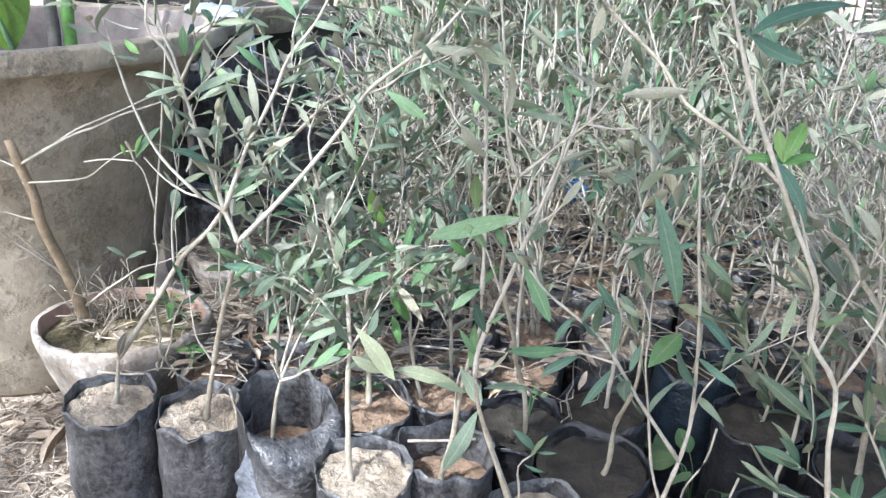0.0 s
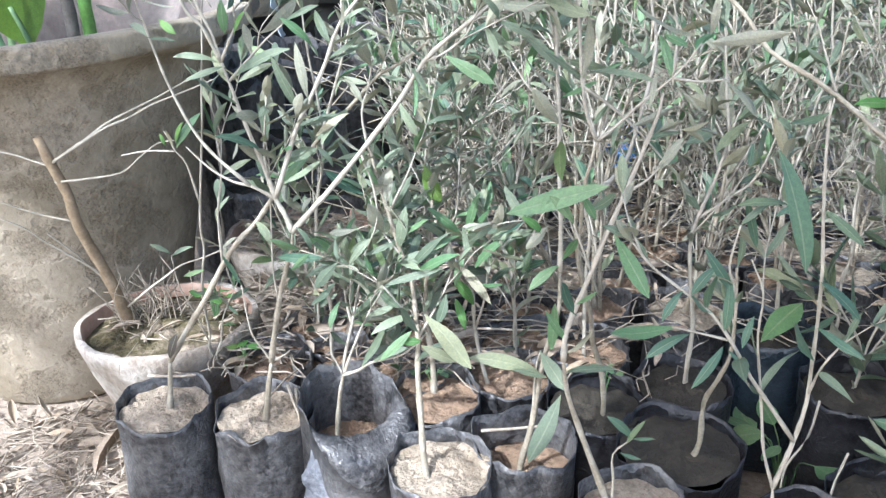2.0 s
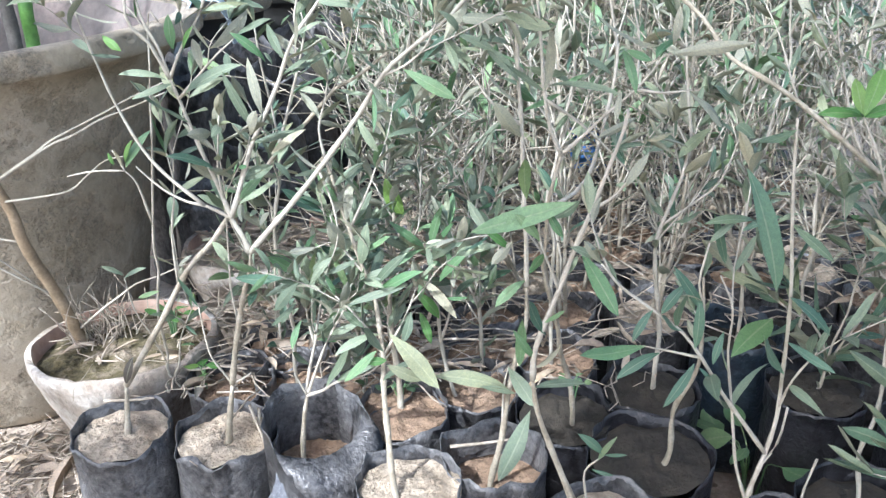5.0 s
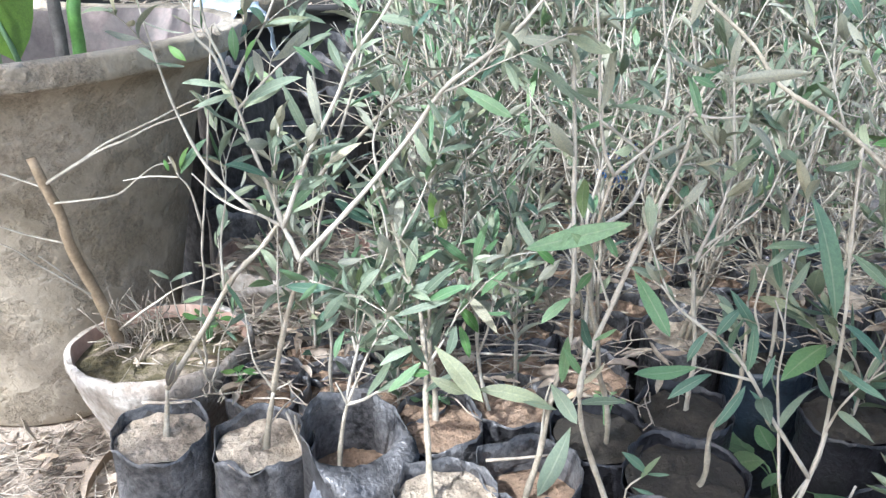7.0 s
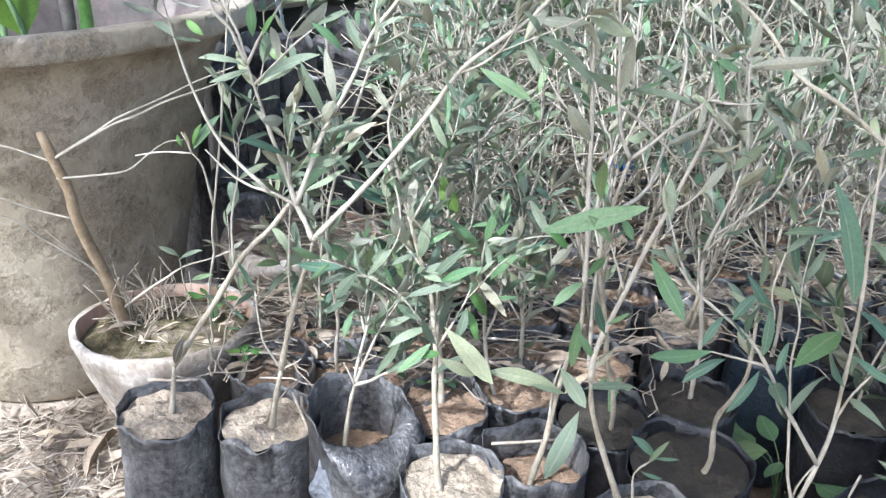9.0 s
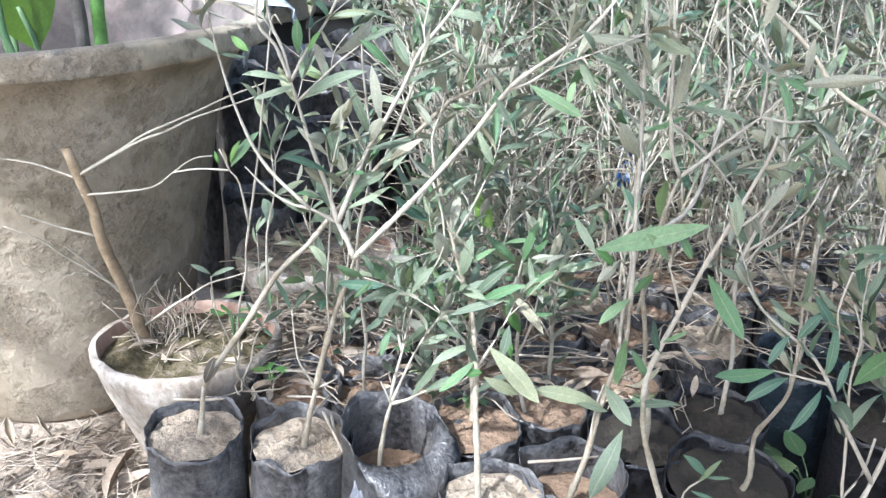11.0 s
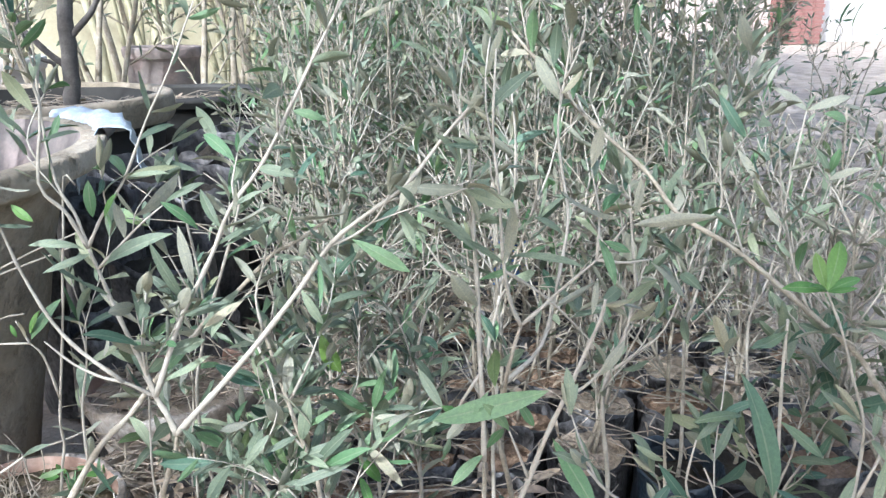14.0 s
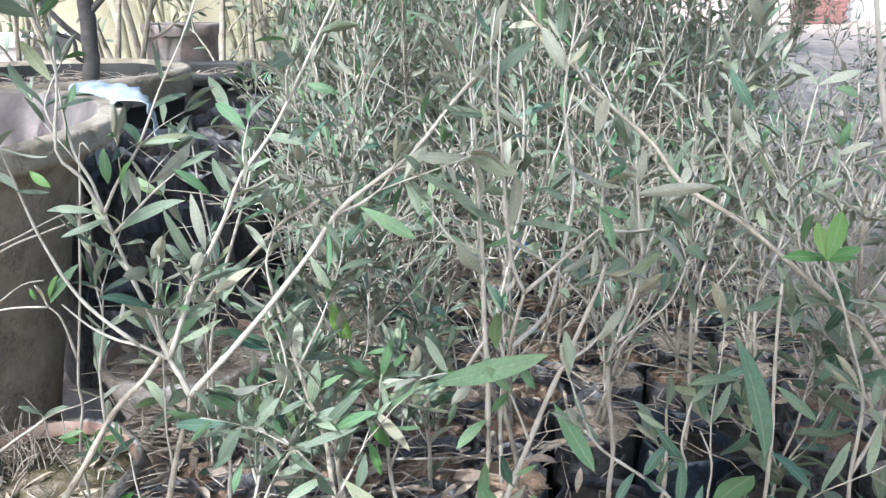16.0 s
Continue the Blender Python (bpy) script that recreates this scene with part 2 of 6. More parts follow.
def part(name, me, parent=None, label="", at=None):
    ob = new(name, me)
    if parent is not None:
        ob.parent = parent
    if at is not None:
        ob.matrix_basis = at
    return tagged(ob, label)


def empty(name, x, y, z, label, category, group="", kind=""):
    e = new(name)
    e.empty_display_size = 0.05
    e.matrix_basis = Matrix.Translation((x, y, z))
    return tagged(e, label, category, group, kind)


def smooth_path(pts, per=4):
    """A curve through the points, Catmull-Rom."""
    p = [Vector(q) for q in pts]
    p = [p[0] * 2 - p[1]] + p + [p[-1] * 2 - p[-2]]
    out = []
    for i in range(1, len(p) - 2):
        for k in range(per):
            t = k / per
            a, b, c, d = p[i - 1], p[i], p[i + 1], p[i + 2]
            out.append(0.5 * (2 * b + (c - a) * t + (2 * a - 5 * b + 4 * c - d) * t * t + (3 * b - a - 3 * c + d) * t ** 3))
    out.append(p[-2])
    return out


class Soup:
    """Gathers tubes, leaves and rings into one mesh."""

    def __init__(self):
        self.v, self.f, self.m = [], [], []

    def tube(self, pts, radii, sides=6, mat=0, knots=0.0):
        n, base = len(pts), len(self.v)
        up = Vector((0.3, 0.2, 0.9))
        for i, p in enumerate(pts):
            d = (pts[min(i + 1, n - 1)] - pts[max(i - 1, 0)]).normalized()
            a = d.cross(up if abs(d.dot(up)) < 0.95 else Vector((1, 0, 0))).normalized()
            b = d.cross(a)
            r = radii[i] * (1 + (knots if i % 3 == 1 else 0))
            for k in range(sides):
                w = 2 * math.pi * k / sides
                self.v.append(p + (a * math.cos(w) + b * math.sin(w)) * r)
        for i in range(n - 1):
            for k in range(sides):
                k2 = (k + 1) % sides
                self.f.append((base + i * sides + k, base + i * sides + k2, base + (i + 1) * sides + k2, base + (i + 1) * sides + k))
                self.m.append(mat)
        self.f.append(tuple(base + (n - 1) * sides + k for k in range(sides)))
        self.m.append(mat)
        self.f.append(tuple(base + k for k in reversed(range(sides))))
        self.m.append(mat)

    def add(self, verts, faces, index, m, shift=0):
        base = len(self.v)
        self.v.extend(m @ Vector(v) for v in verts)
        self.f.extend(tuple(base + i for i in f) for f in faces)
        self.m.extend(i + shift for i in index)

    def mesh(self, name, mats):
        return mesh_of(name, self.v, self.f, mats, self.m)


def leaf_shape(width=0.2, fold=0.25, droop=0.2, twist=0.0, rows=5, belly=0.45, wave=0.0):
    """A leaf of unit length along x: upper and under face meeting at the margin, folded along the midrib."""
    v, f, idx = [(0, 0, 0.008), (0, 0, -0.008)], [], []
    rings = []
    for i in range(1, rows + 1):
        s = i / (rows + 1)
        q = s ** (math.log(0.5) / math.log(belly))
        w = width * 0.5 * math.sin(math.pi * q) ** 0.75
        z = -droop * s * s + 0.35 * droop * s
        a = twist * s
        h = w * fold + wave * 0.03 * math.sin(9 * s)
        l = (s, w * math.cos(a), z + h + w * math.sin(a))
        r = (s, -w * math.cos(a), z + h - w * math.sin(a))
        rings.append(len(v))
        v += [l, (s, 0, z + 0.006), r, (s, 0, z - 0.006)]
    v.append((1, 0, -0.65 * droop))
    tip = len(v) - 1
    k = rings[0]
    f += [(0, k + 1, k), (0, k + 2, k + 1), (1, k, k + 3), (1, k + 3, k + 2)]
    idx += [0, 0, 1, 1]
    for a, b in zip(rings, rings[1:]):
        f += [(a, a + 1, b + 1), (a, b + 1, b), (a + 1, a + 2, b + 1), (a + 2, b + 2, b + 1)]
        f += [(a + 3, a, b + 3), (a, b, b + 3), (a + 2, a + 3, b + 3), (a + 2, b + 3, b + 2)]
        idx += [0, 0, 0, 0, 1, 1, 1, 1]
    k = rings[-1]
    f += [(k, k + 1, tip), (k + 1, k + 2, tip), (k + 3, k, tip), (k + 2, k + 3, tip)]
    idx += [0, 0, 1, 1]
    return v, f, idx


LEAF_FORMS = [leaf_shape(w, fo, d, tw, 7, be, wa) for w, fo, d, tw, be, wa in (
    (0.22, 0.35, 0.28, 0.35, 0.5, 0.35), (0.26, 0.25, 0.42, -0.45, 0.57, 0.5), (0.18, 0.5, -0.18, 0.7, 0.48, 0.35),
    (0.28, 0.2, -0.32, 0.25, 0.58, 0.45), (0.23, 0.55, 0.6, -0.8, 0.52, 0.5), (0.20, 0.2, 0.2, 1.1, 0.5, 0.35))]
FAR_FORMS = [leaf_shape(w, fo, d, tw, 2, 0.5) for w, fo, d, tw in (
    (0.23, 0.3, 0.15, 0.2), (0.20, 0.2, 0.3, -0.4), (0.26, 0.4, -0.1, 0.5), (0.22, 0.1, 0.2, 1.2))]


def leaf_pose(at, way, roll, size):
    x = way.normalized()
    y = Vector((0, 0, 1)).cross(x)
    y = y.normalized() if y.length > 0.05 else Vector((0, 1, 0))
    z = x.cross(y)
    m = Matrix((x, y, z)).transposed().to_4x4()
    return Matrix.Translation(at) @ m @ Matrix.Rotation(roll, 4, "X") @ Matrix.Scale(size, 4)


def wander(r, a, b, bow, steps=5, jitter=0.006):
    """A crooked line from a to b that bows sideways."""
    a, b = Vector(a), Vector(b)
    side = Vector((r.uniform(-1, 1), r.uniform(-1, 1), 0.2)) * bow
    pts = []
    for i in range(steps + 1):
        t = i / steps
        j = jitter if 0 < i < steps else 0
        pts.append(a.lerp(b, t) + side * (4 * t * (1 - t)) + Vector((r.uniform(-j, j), r.uniform(-j, j), r.uniform(-j, j))))
    return smooth_path(pts, 2)


def spread(r, way, angle):
    """A direction that leaves way by that angle, to a random side."""
    d = way.normalized()
    o = d.orthogonal().normalized()
    o.rotate(Matrix.Rotation(r.uniform(0, 2 * math.pi), 3, d))
    return (d * math.cos(angle) + o * math.sin(angle)).normalized()


def leaves_along(r, path, start, gap, size):
    """Poses of opposite pairs of leaves along a twig, and a tuft at its tip."""
    out = []
    length = sum((b - a).length for a, b in zip(path, path[1:]))
    run, nxt, side = 0.0, start * length, r.uniform(0, math.pi)
    for a, b in zip(path, path[1:]):
        step = (b - a).length
        d = (b - a).normalized()
        while nxt < run + step and step > 0:
            at = a.lerp(b, (nxt - run) / step)
            o = d.orthogonal().normalized()
            o.rotate(Matrix.Rotation(side, 3, d))
            for sgn in (1, -1):
                if r.random() < 0.82:
                    way = (d * r.uniform(0.5, 1.1) + o * sgn + Vector((0, 0, r.uniform(-0.2, 0.25)))).normalized()
                    out.append(leaf_pose(at, way, r.gauss(0, 0.9), size * r.uniform(0.55, 1.2)))
            side += math.pi / 2 + r.uniform(-0.4, 0.4)
            nxt += gap * r.uniform(0.6, 1.5)
        run += step
    d = (path[-1] - path[-2]).normalized()
    for k in range(3):
        out.append(leaf_pose(path[-1], spread(r, d, r.uniform(0.15, 0.6)), r.gauss(0, 0.8), size * r.uniform(0.5, 1.0)))
    return out


# ---- ground ----


def ground_height(x, y):
    return 0.016 * noise.noise((x * 3.1, y * 3.1, 0.3)) + 0.007 * noise.noise((x * 14, y * 14, 2.0)) + 0.004 * noise.noise((x * 37, y * 37, 5.0))


def make_ground():
    xs = [-300, -60, -15, -5] + [-2.4 + 0.035 * i for i in range(80)] + [0.4 + 0.1 * i for i in range(1, 62)] + [9, 15, 60, 300]
    ys = [-300, -60, -15, -4] + [-0.6 + 0.035 * i for i in range(80)] + [2.2 + 0.1 * i for i in range(1, 75)] + [12, 25, 80, 300]
    v = [(x, y, ground_height(x, y) - 0.012) for y in ys for x in xs]
    n = len(xs)
    f = [(j * n + i, j * n + i + 1, (j + 1) * n + i + 1, (j + 1) * n + i) for j in range(len(ys) - 1) for i in range(n - 1)]
    tagged(new("ground", mesh_of("ground", v, f, [M_GROUND])), "pale sandy nursery soil strewn with dry litter", "ground", "", "structure")


make_ground()

# ---- pots ----


def lathe(profile, sides, wobble=0.0, seed=0):
    """A turned body from (radius, height) pairs, slightly out of round."""
    v, f = [], []
    for j, (r, z) in enumerate(profile):
        for k in range(sides):
            a = 2 * math.pi * k / sides
            q = 1 + wobble * noise.noise((math.cos(a) * 2 + seed, math.sin(a) * 2, z * 9))
            v.append((r * q * math.cos(a), r * q * math.sin(a), z + wobble * 0.12 * noise.noise((math.cos(a) * 3, math.sin(a) * 3 + seed, j))))
    for j in range(len(profile) - 1):
        for k in range(sides):
            k2 = (k + 1) % sides
            f.append((j * sides + k, j * sides + k2, (j + 1) * sides + k2, (j + 1) * sides + k))
    f.append(tuple(range(sides))[::-1])
    return v, f


def disc(radius, z, rough, rings=9, sides=40, dome=0.0, seed=0):
    v, f = [(0, 0, z + dome)], []
    for j in range(1, rings + 1):
        r = radius * j / rings
        for k in range(sides):
            a = 2 * math.pi * k / sides
            x, y = r * math.cos(a), r * math.sin(a)
            h = rough * noise.noise((x * 45 + seed, y * 45, seed)) + 0.6 * rough * noise.noise((x * 110, y * 110 + seed, 1)) * (1 if j < rings else 0.3)
            v.append((x, y, z + dome * (1 - (j / rings) ** 2) + h))
    for k in range(sides):
        k2 = (k + 1) % sides
        f.append((0, 1 + k, 1 + k2))
        for j in range(rings - 1):
            a, b = 1 + j * sides, 1 + (j + 1) * sides
            f.append((a + k, b + k, b + k2, a + k2))
    return v, f


def tub():
    """The large flared cement pot: narrow foot, bell-shaped wall, chipped upright rim, deep inside."""
    e = empty("planter_pot", -0.74, 1.453, 0, "large weathered flared cement planter pot with a chipped rim", "plant pot")
    e.rotation_euler = (radians(1.6), radians(-2.0), 0)
    prof = [(0.195, 0), (0.205, 0.01), (0.226, 0.10), (0.247, 0.20), (0.272, 0.30), (0.294, 0.39), (0.313, 0.47), (0.330, 0.53), (0.350, 0.58), (0.376, 0.612),
            (0.402, 0.621), (0.4215, 0.624), (0.4245, 0.627), (0.4255, 0.634), (0.4255, 0.640), (0.425, 0.646), (0.4245, 0.652), (0.4235, 0.6565), (0.420, 0.6585), (0.405, 0.660), (0.390, 0.660), (0.384, 0.657), (0.380, 0.648),
            (0.368, 0.625), (0.345, 0.575), (0.325, 0.53), (0.303, 0.46), (0.285, 0.40)]
    v, f = lathe(prof, 360, 0.012, 4)
    chipped = []
    for x, y, z in v:
        if 0.622 < z < 0.662 and math.hypot(x, y) > 0.40:
            n = noise.noise((x * 14, y * 14, z * 40)) + 0.9 * noise.noise((x * 75, y * 75, z * 130)) + 0.4 * noise.noise((x * 160, y * 160, z * 200))
            k = 1 - max(0, n - 0.30) * 0.030
            x, y = x * k, y * k
            z -= max(0, n - 0.35) * 0.010
        chipped.append((x, y, z))
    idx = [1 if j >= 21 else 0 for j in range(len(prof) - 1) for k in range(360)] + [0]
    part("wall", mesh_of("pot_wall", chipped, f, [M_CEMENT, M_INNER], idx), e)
    v, f = disc(0.302, 0.44, 0.014, 9, 48, 0.02, 3)
    part("soil", mesh_of("pot_soil", v, f, [M_DARKSOIL]), e, "dark damp potting soil")
    return e


def big_pot(x, y, radius, height, material, label, soil_label, lip=0.07, seed=0, taper=0.68, rim=None):
    e = empty("planter_pot", x, y, 0, label, "plant pot")
    r, h = radius, height
    prof = [(r * taper, 0), (r * (taper + 0.02), 0.01)]
    for i in range(1, 13):
        t = i / 12
        prof.append((r * (taper + 0.02 + (0.93 - taper - 0.02) * t ** 0.85), 0.01 + (h - lip - 0.01) * t))
    prof += [(r * 0.975, h - lip + 0.006), (r * 0.995, h - lip + 0.02), (r, h - 0.015), (r * 0.99, h - 0.004), (r * 0.97, h),
             (r * 0.90, h - 0.002), (r * 0.885, h - 0.012), (r * 0.87, h - 0.09)]
    v, f = lathe(prof, 72, 0.022, seed)
    idx = [1 if 14 <= j <= 19 else 0 for j in range(len(prof) - 1) for k in range(72)] + [0]
    part("wall", mesh_of("pot_wall", v, f, [material, rim or material], idx), e)
    v, f = disc(r * 0.90, h - 0.07, 0.012, 8, 40, 0.02, seed)
    part("soil", mesh_of("pot_soil", v, f, [M_DARKSOIL]), e, soil_label)
    return e

tub()
big_pot(-0.75, 2.40, 0.36, 0.66, M_BLACKPOT, "broad dusty black pot with a grey cement rim", "dry soil with leaf litter", 0.08, 5, 0.70, M_CEMENT)
big_pot(-0.44, 3.06, 0.27, 0.60, M_BLACKPOT, "tall dusty black pot in deep shade behind others", "dry soil with leaf litter", 0.04, 9, 0.90)


big_pot(-0.64, 3.75, 0.16, 0.72, M_INNER, "pinkish cement pot behind black pots", "dry soil with leaf litter", 0.05, 13, 0.72)
# Flat white thing of unknown kind, given the shape of a pot.
big_pot(-1.18, 3.50, 0.15, 0.70, M_WHITE, "pot shape standing in for a flat white thing by a cream wall", "dry soil with leaf litter", 0.05, 15, 0.72)


def bowl(x, y, radius, height, label, seed=0, inner=None):
    e = empty("clay_bowl", x, y, 0, label, "plant pot")
    r, h = radius, height
    prof = [(r * 0.48, 0), (r * 0.51, 0.004), (r * 0.58, h * 0.2), (r * 0.68, h * 0.4), (r * 0.79, h * 0.58), (r * 0.90, h * 0.75), (r * 0.97, h * 0.88),
            (r, h - 0.016), (r * 0.998, h - 0.005), (r * 0.985, h), (r * 0.925, h), (r * 0.912, h - 0.006), (r * 0.90, h - 0.03), (r * 0.87, h - 0.07)]
    v, f = lathe(prof, 64, 0.03, seed)
    v = [(x, y, z - (max(0, noise.noise((x * 24, y * 24, seed)) - 0.12) * 0.018 if z > h - 0.02 else 0)) for x, y, z in v]
    n = len(prof)
    idx = [1 if j >= n - 4 else 0 for j in range(n - 1) for k in range(64)] + [0]
    part("wall", mesh_of("bowl_wall", v, f, [M_CLAY, M_REDCLAY], idx), e)
    v, f = disc(r * 0.91, h - 0.022, 0.009, 12, 44, 0.010, seed)
    part("soil", mesh_of("bowl_soil", v, f, [inner or M_DARKSOIL]), e, "dark mossy soil")
    return e


bowl(-0.425, 1.13, 0.138, 0.235, "round limed clay bowl holding a cut woody stump", 2)
bowl(-0.27, 1.45, 0.15, 0.26, "reddish clay bowl heaped with dry straw", 8, M_DRY)

# ---- nursery bags ----


def bag_mesh(seed, radius=0.060, height=0.212, collar=0.022, fold=0.0, mat=M_POLY):
    """A filled polythene bag: crumpled wall, uneven open mouth, a thin inner face down to the soil."""
    sides, v, f = 44, [], []
    levels = [0, 0.012, 0.05, 0.09, 0.13, 0.16, height - 0.03, height - 0.014, height]
    ring = []
    for j, z in enumerate(levels):
        for k in range(sides):
            a = 2 * math.pi * k / sides
            c, s = math.cos(a), math.sin(a)
            cr = 0.006 * noise.noise((c * 2.2 + seed, s * 2.2, z * 16)) + 0.004 * noise.noise((c * 6 + seed, s * 6, z * 30))
            r = radius * (0.93 if j == 0 else 1.0 + 0.03 * math.sin(z * 18)) + cr
            top = max(0, (z - height + 0.032) / 0.032)
            r += top * (0.004 + 0.008 * noise.noise((c * 1.6, s * 1.6 + seed, 4)))
            zz = z + top * (0.008 * s + 0.011 * noise.noise((c * 1.8 + seed, s * 1.8, 9)) + 0.004 * noise.noise((c * 7, s * 7 + seed, 3)))
            if fold and j >= 7:
                w = max(0, math.cos(a + 1.2)) ** 2 * fold
                r += w * 0.5 * (j - 6)
                zz -= w * (j - 6) * 0.9
            v.append((r * c, r * s, zz))
    n = len(levels)
    for j in range(n - 1):
        for k in range(sides):
            k2 = (k + 1) % sides
            f.append((j * sides + k, j * sides + k2, (j + 1) * sides + k2, (j + 1) * sides + k))
    top = (n - 1) * sides
    for q in range(3):
        base = len(v)
        for k in range(sides):
            x, y, z = v[top + k]
            L = math.hypot(x, y)
            g = (L - 0.0012 - 0.0005 * q) / L
            v.append((x * g, y * g, z - 0.0005 if q == 0 else z - (collar + 0.02) * q / 2))
        prev = top if q == 0 else base - sides
        for k in range(sides):
            k2 = (k + 1) % sides
            f.append((prev + k, prev + k2, base + k2, base + k))
    f.append(tuple(range(sides))[::-1])
    return mesh_of("nursery_bag", v, f, [mat])


def flap_mesh():
    """A torn, folded-down flap of polythene hanging over the front of a slumped bag."""
    n, m, v, f = 18, 12, [], []
    for j in range(m + 1):
        for i in range(n + 1):
            a = -2.25 + 1.75 * i / n
            t = j / m
            w = noise.noise((a * 3, t * 3, 2)) * 0.010 + noise.noise((a * 8, t * 8, 5)) * 0.004
            rad = 0.0625 + 0.020 * math.sin(t * 2.2) + w
            drop = 0.105 * t * (0.55 + 0.45 * math.sin(1.8 * (i / n) + 0.5))
            v.append((rad * math.cos(a), rad * math.sin(a), 0.196 - drop + 0.004 * noise.noise((a * 5, t, 8))))
    for j in range(m):
        for i in range(n):
            k = j * (n + 1) + i
            f.append((k, k + n + 1, k + n + 2, k + 1))
    off = len(v)
    v += [(x * 0.985, y * 0.985, z - 0.0008) for x, y, z in v]
    f += [tuple(off + q for q in reversed(g)) for g in f]
    return mesh_of("bag_flap", v, f, [M_FLAP])


BAGS = [bag_mesh(11 * i + 3) for i in range(6)]
BAG_FOLDED = bag_mesh(77, 0.058, 0.248, 0.07, 0.044)
# The wide bag and DARK_BAGS carry shade in their polythene colour.
BAG_WIDE = bag_mesh(55, 0.072, 0.206, 0.03, 0, M_SHADEPOLY)
DARK_BAGS = [bag_mesh(13 * i + 8, 0.062, 0.206, 0.022, 0, M_SHADEPOLY) for i in range(3)]
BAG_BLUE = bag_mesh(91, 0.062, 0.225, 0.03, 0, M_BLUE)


def soil_mesh(seed, mat, z=0.2, r=0.0595):
    v, f = disc(r, z, 0.009, 10, 32, 0.005, seed)
    return mesh_of("bag_soil", v, f, [mat])


SOILS = [soil_mesh(2, M_BAGSOIL), soil_mesh(5, M_BAGSOIL), soil_mesh(9, M_REDSOIL), soil_mesh(13, M_REDSOIL, 0.195), soil_mesh(17, M_REDSOIL, 0.185), soil_mesh(21, M_REDSOIL, 0.165), soil_mesh(25, M_SHADESOIL, 0.195)]

# ---- saplings ----
LEAVES = [mesh_of("leaf", *s[:2], [M_LEAF, M_UNDER], s[2]) for s in LEAF_FORMS]
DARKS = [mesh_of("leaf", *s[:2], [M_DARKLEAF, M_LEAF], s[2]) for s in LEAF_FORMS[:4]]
FRESH = [mesh_of("leaf", *s[:2], [M_FRESH, M_FRESH], s[2]) for s in LEAF_FORMS[:4]]
LIMES = [mesh_of("leaf", *s[:2], [M_LIME, M_FRESH], s[2]) for s in LEAF_FORMS[:4]]
BLACKS = [mesh_of("leaf", *s[:2], [M_BLACKLEAF, M_BLACKLEAF], s[2]) for s in LEAF_FORMS[:2]]
PALES = [mesh_of("leaf", *s[:2], [M_PALE, M_PALE], s[2]) for s in LEAF_FORMS[:4]]


for me in LEAVES + DARKS + FRESH + LIMES + PALES + BLACKS:
    rib = me.attributes.new("rib", "FLOAT", "POINT")
    n = len(me.vertices)
    rib.data.foreach_set("value", [1.0 if i < 2 or i == n - 1 or (i - 2) % 4 in (1, 3) else 0.0 for i in range(n)])


def pick_leaf(r):
    q = r.random()
    return r.choice(LEAVES if q < 0.75 else PALES if q < 0.83 else FRESH if q < 0.93 else DARKS)


def along(path, s):
    i = min(int(s * (len(path) - 1)), len(path) - 2)
    return path[i].lerp(path[i + 1], s * (len(path) - 1) - i)


def taper(n, a, b):
    return [a + (b - a) * i / (n - 1) for i in range(n)]


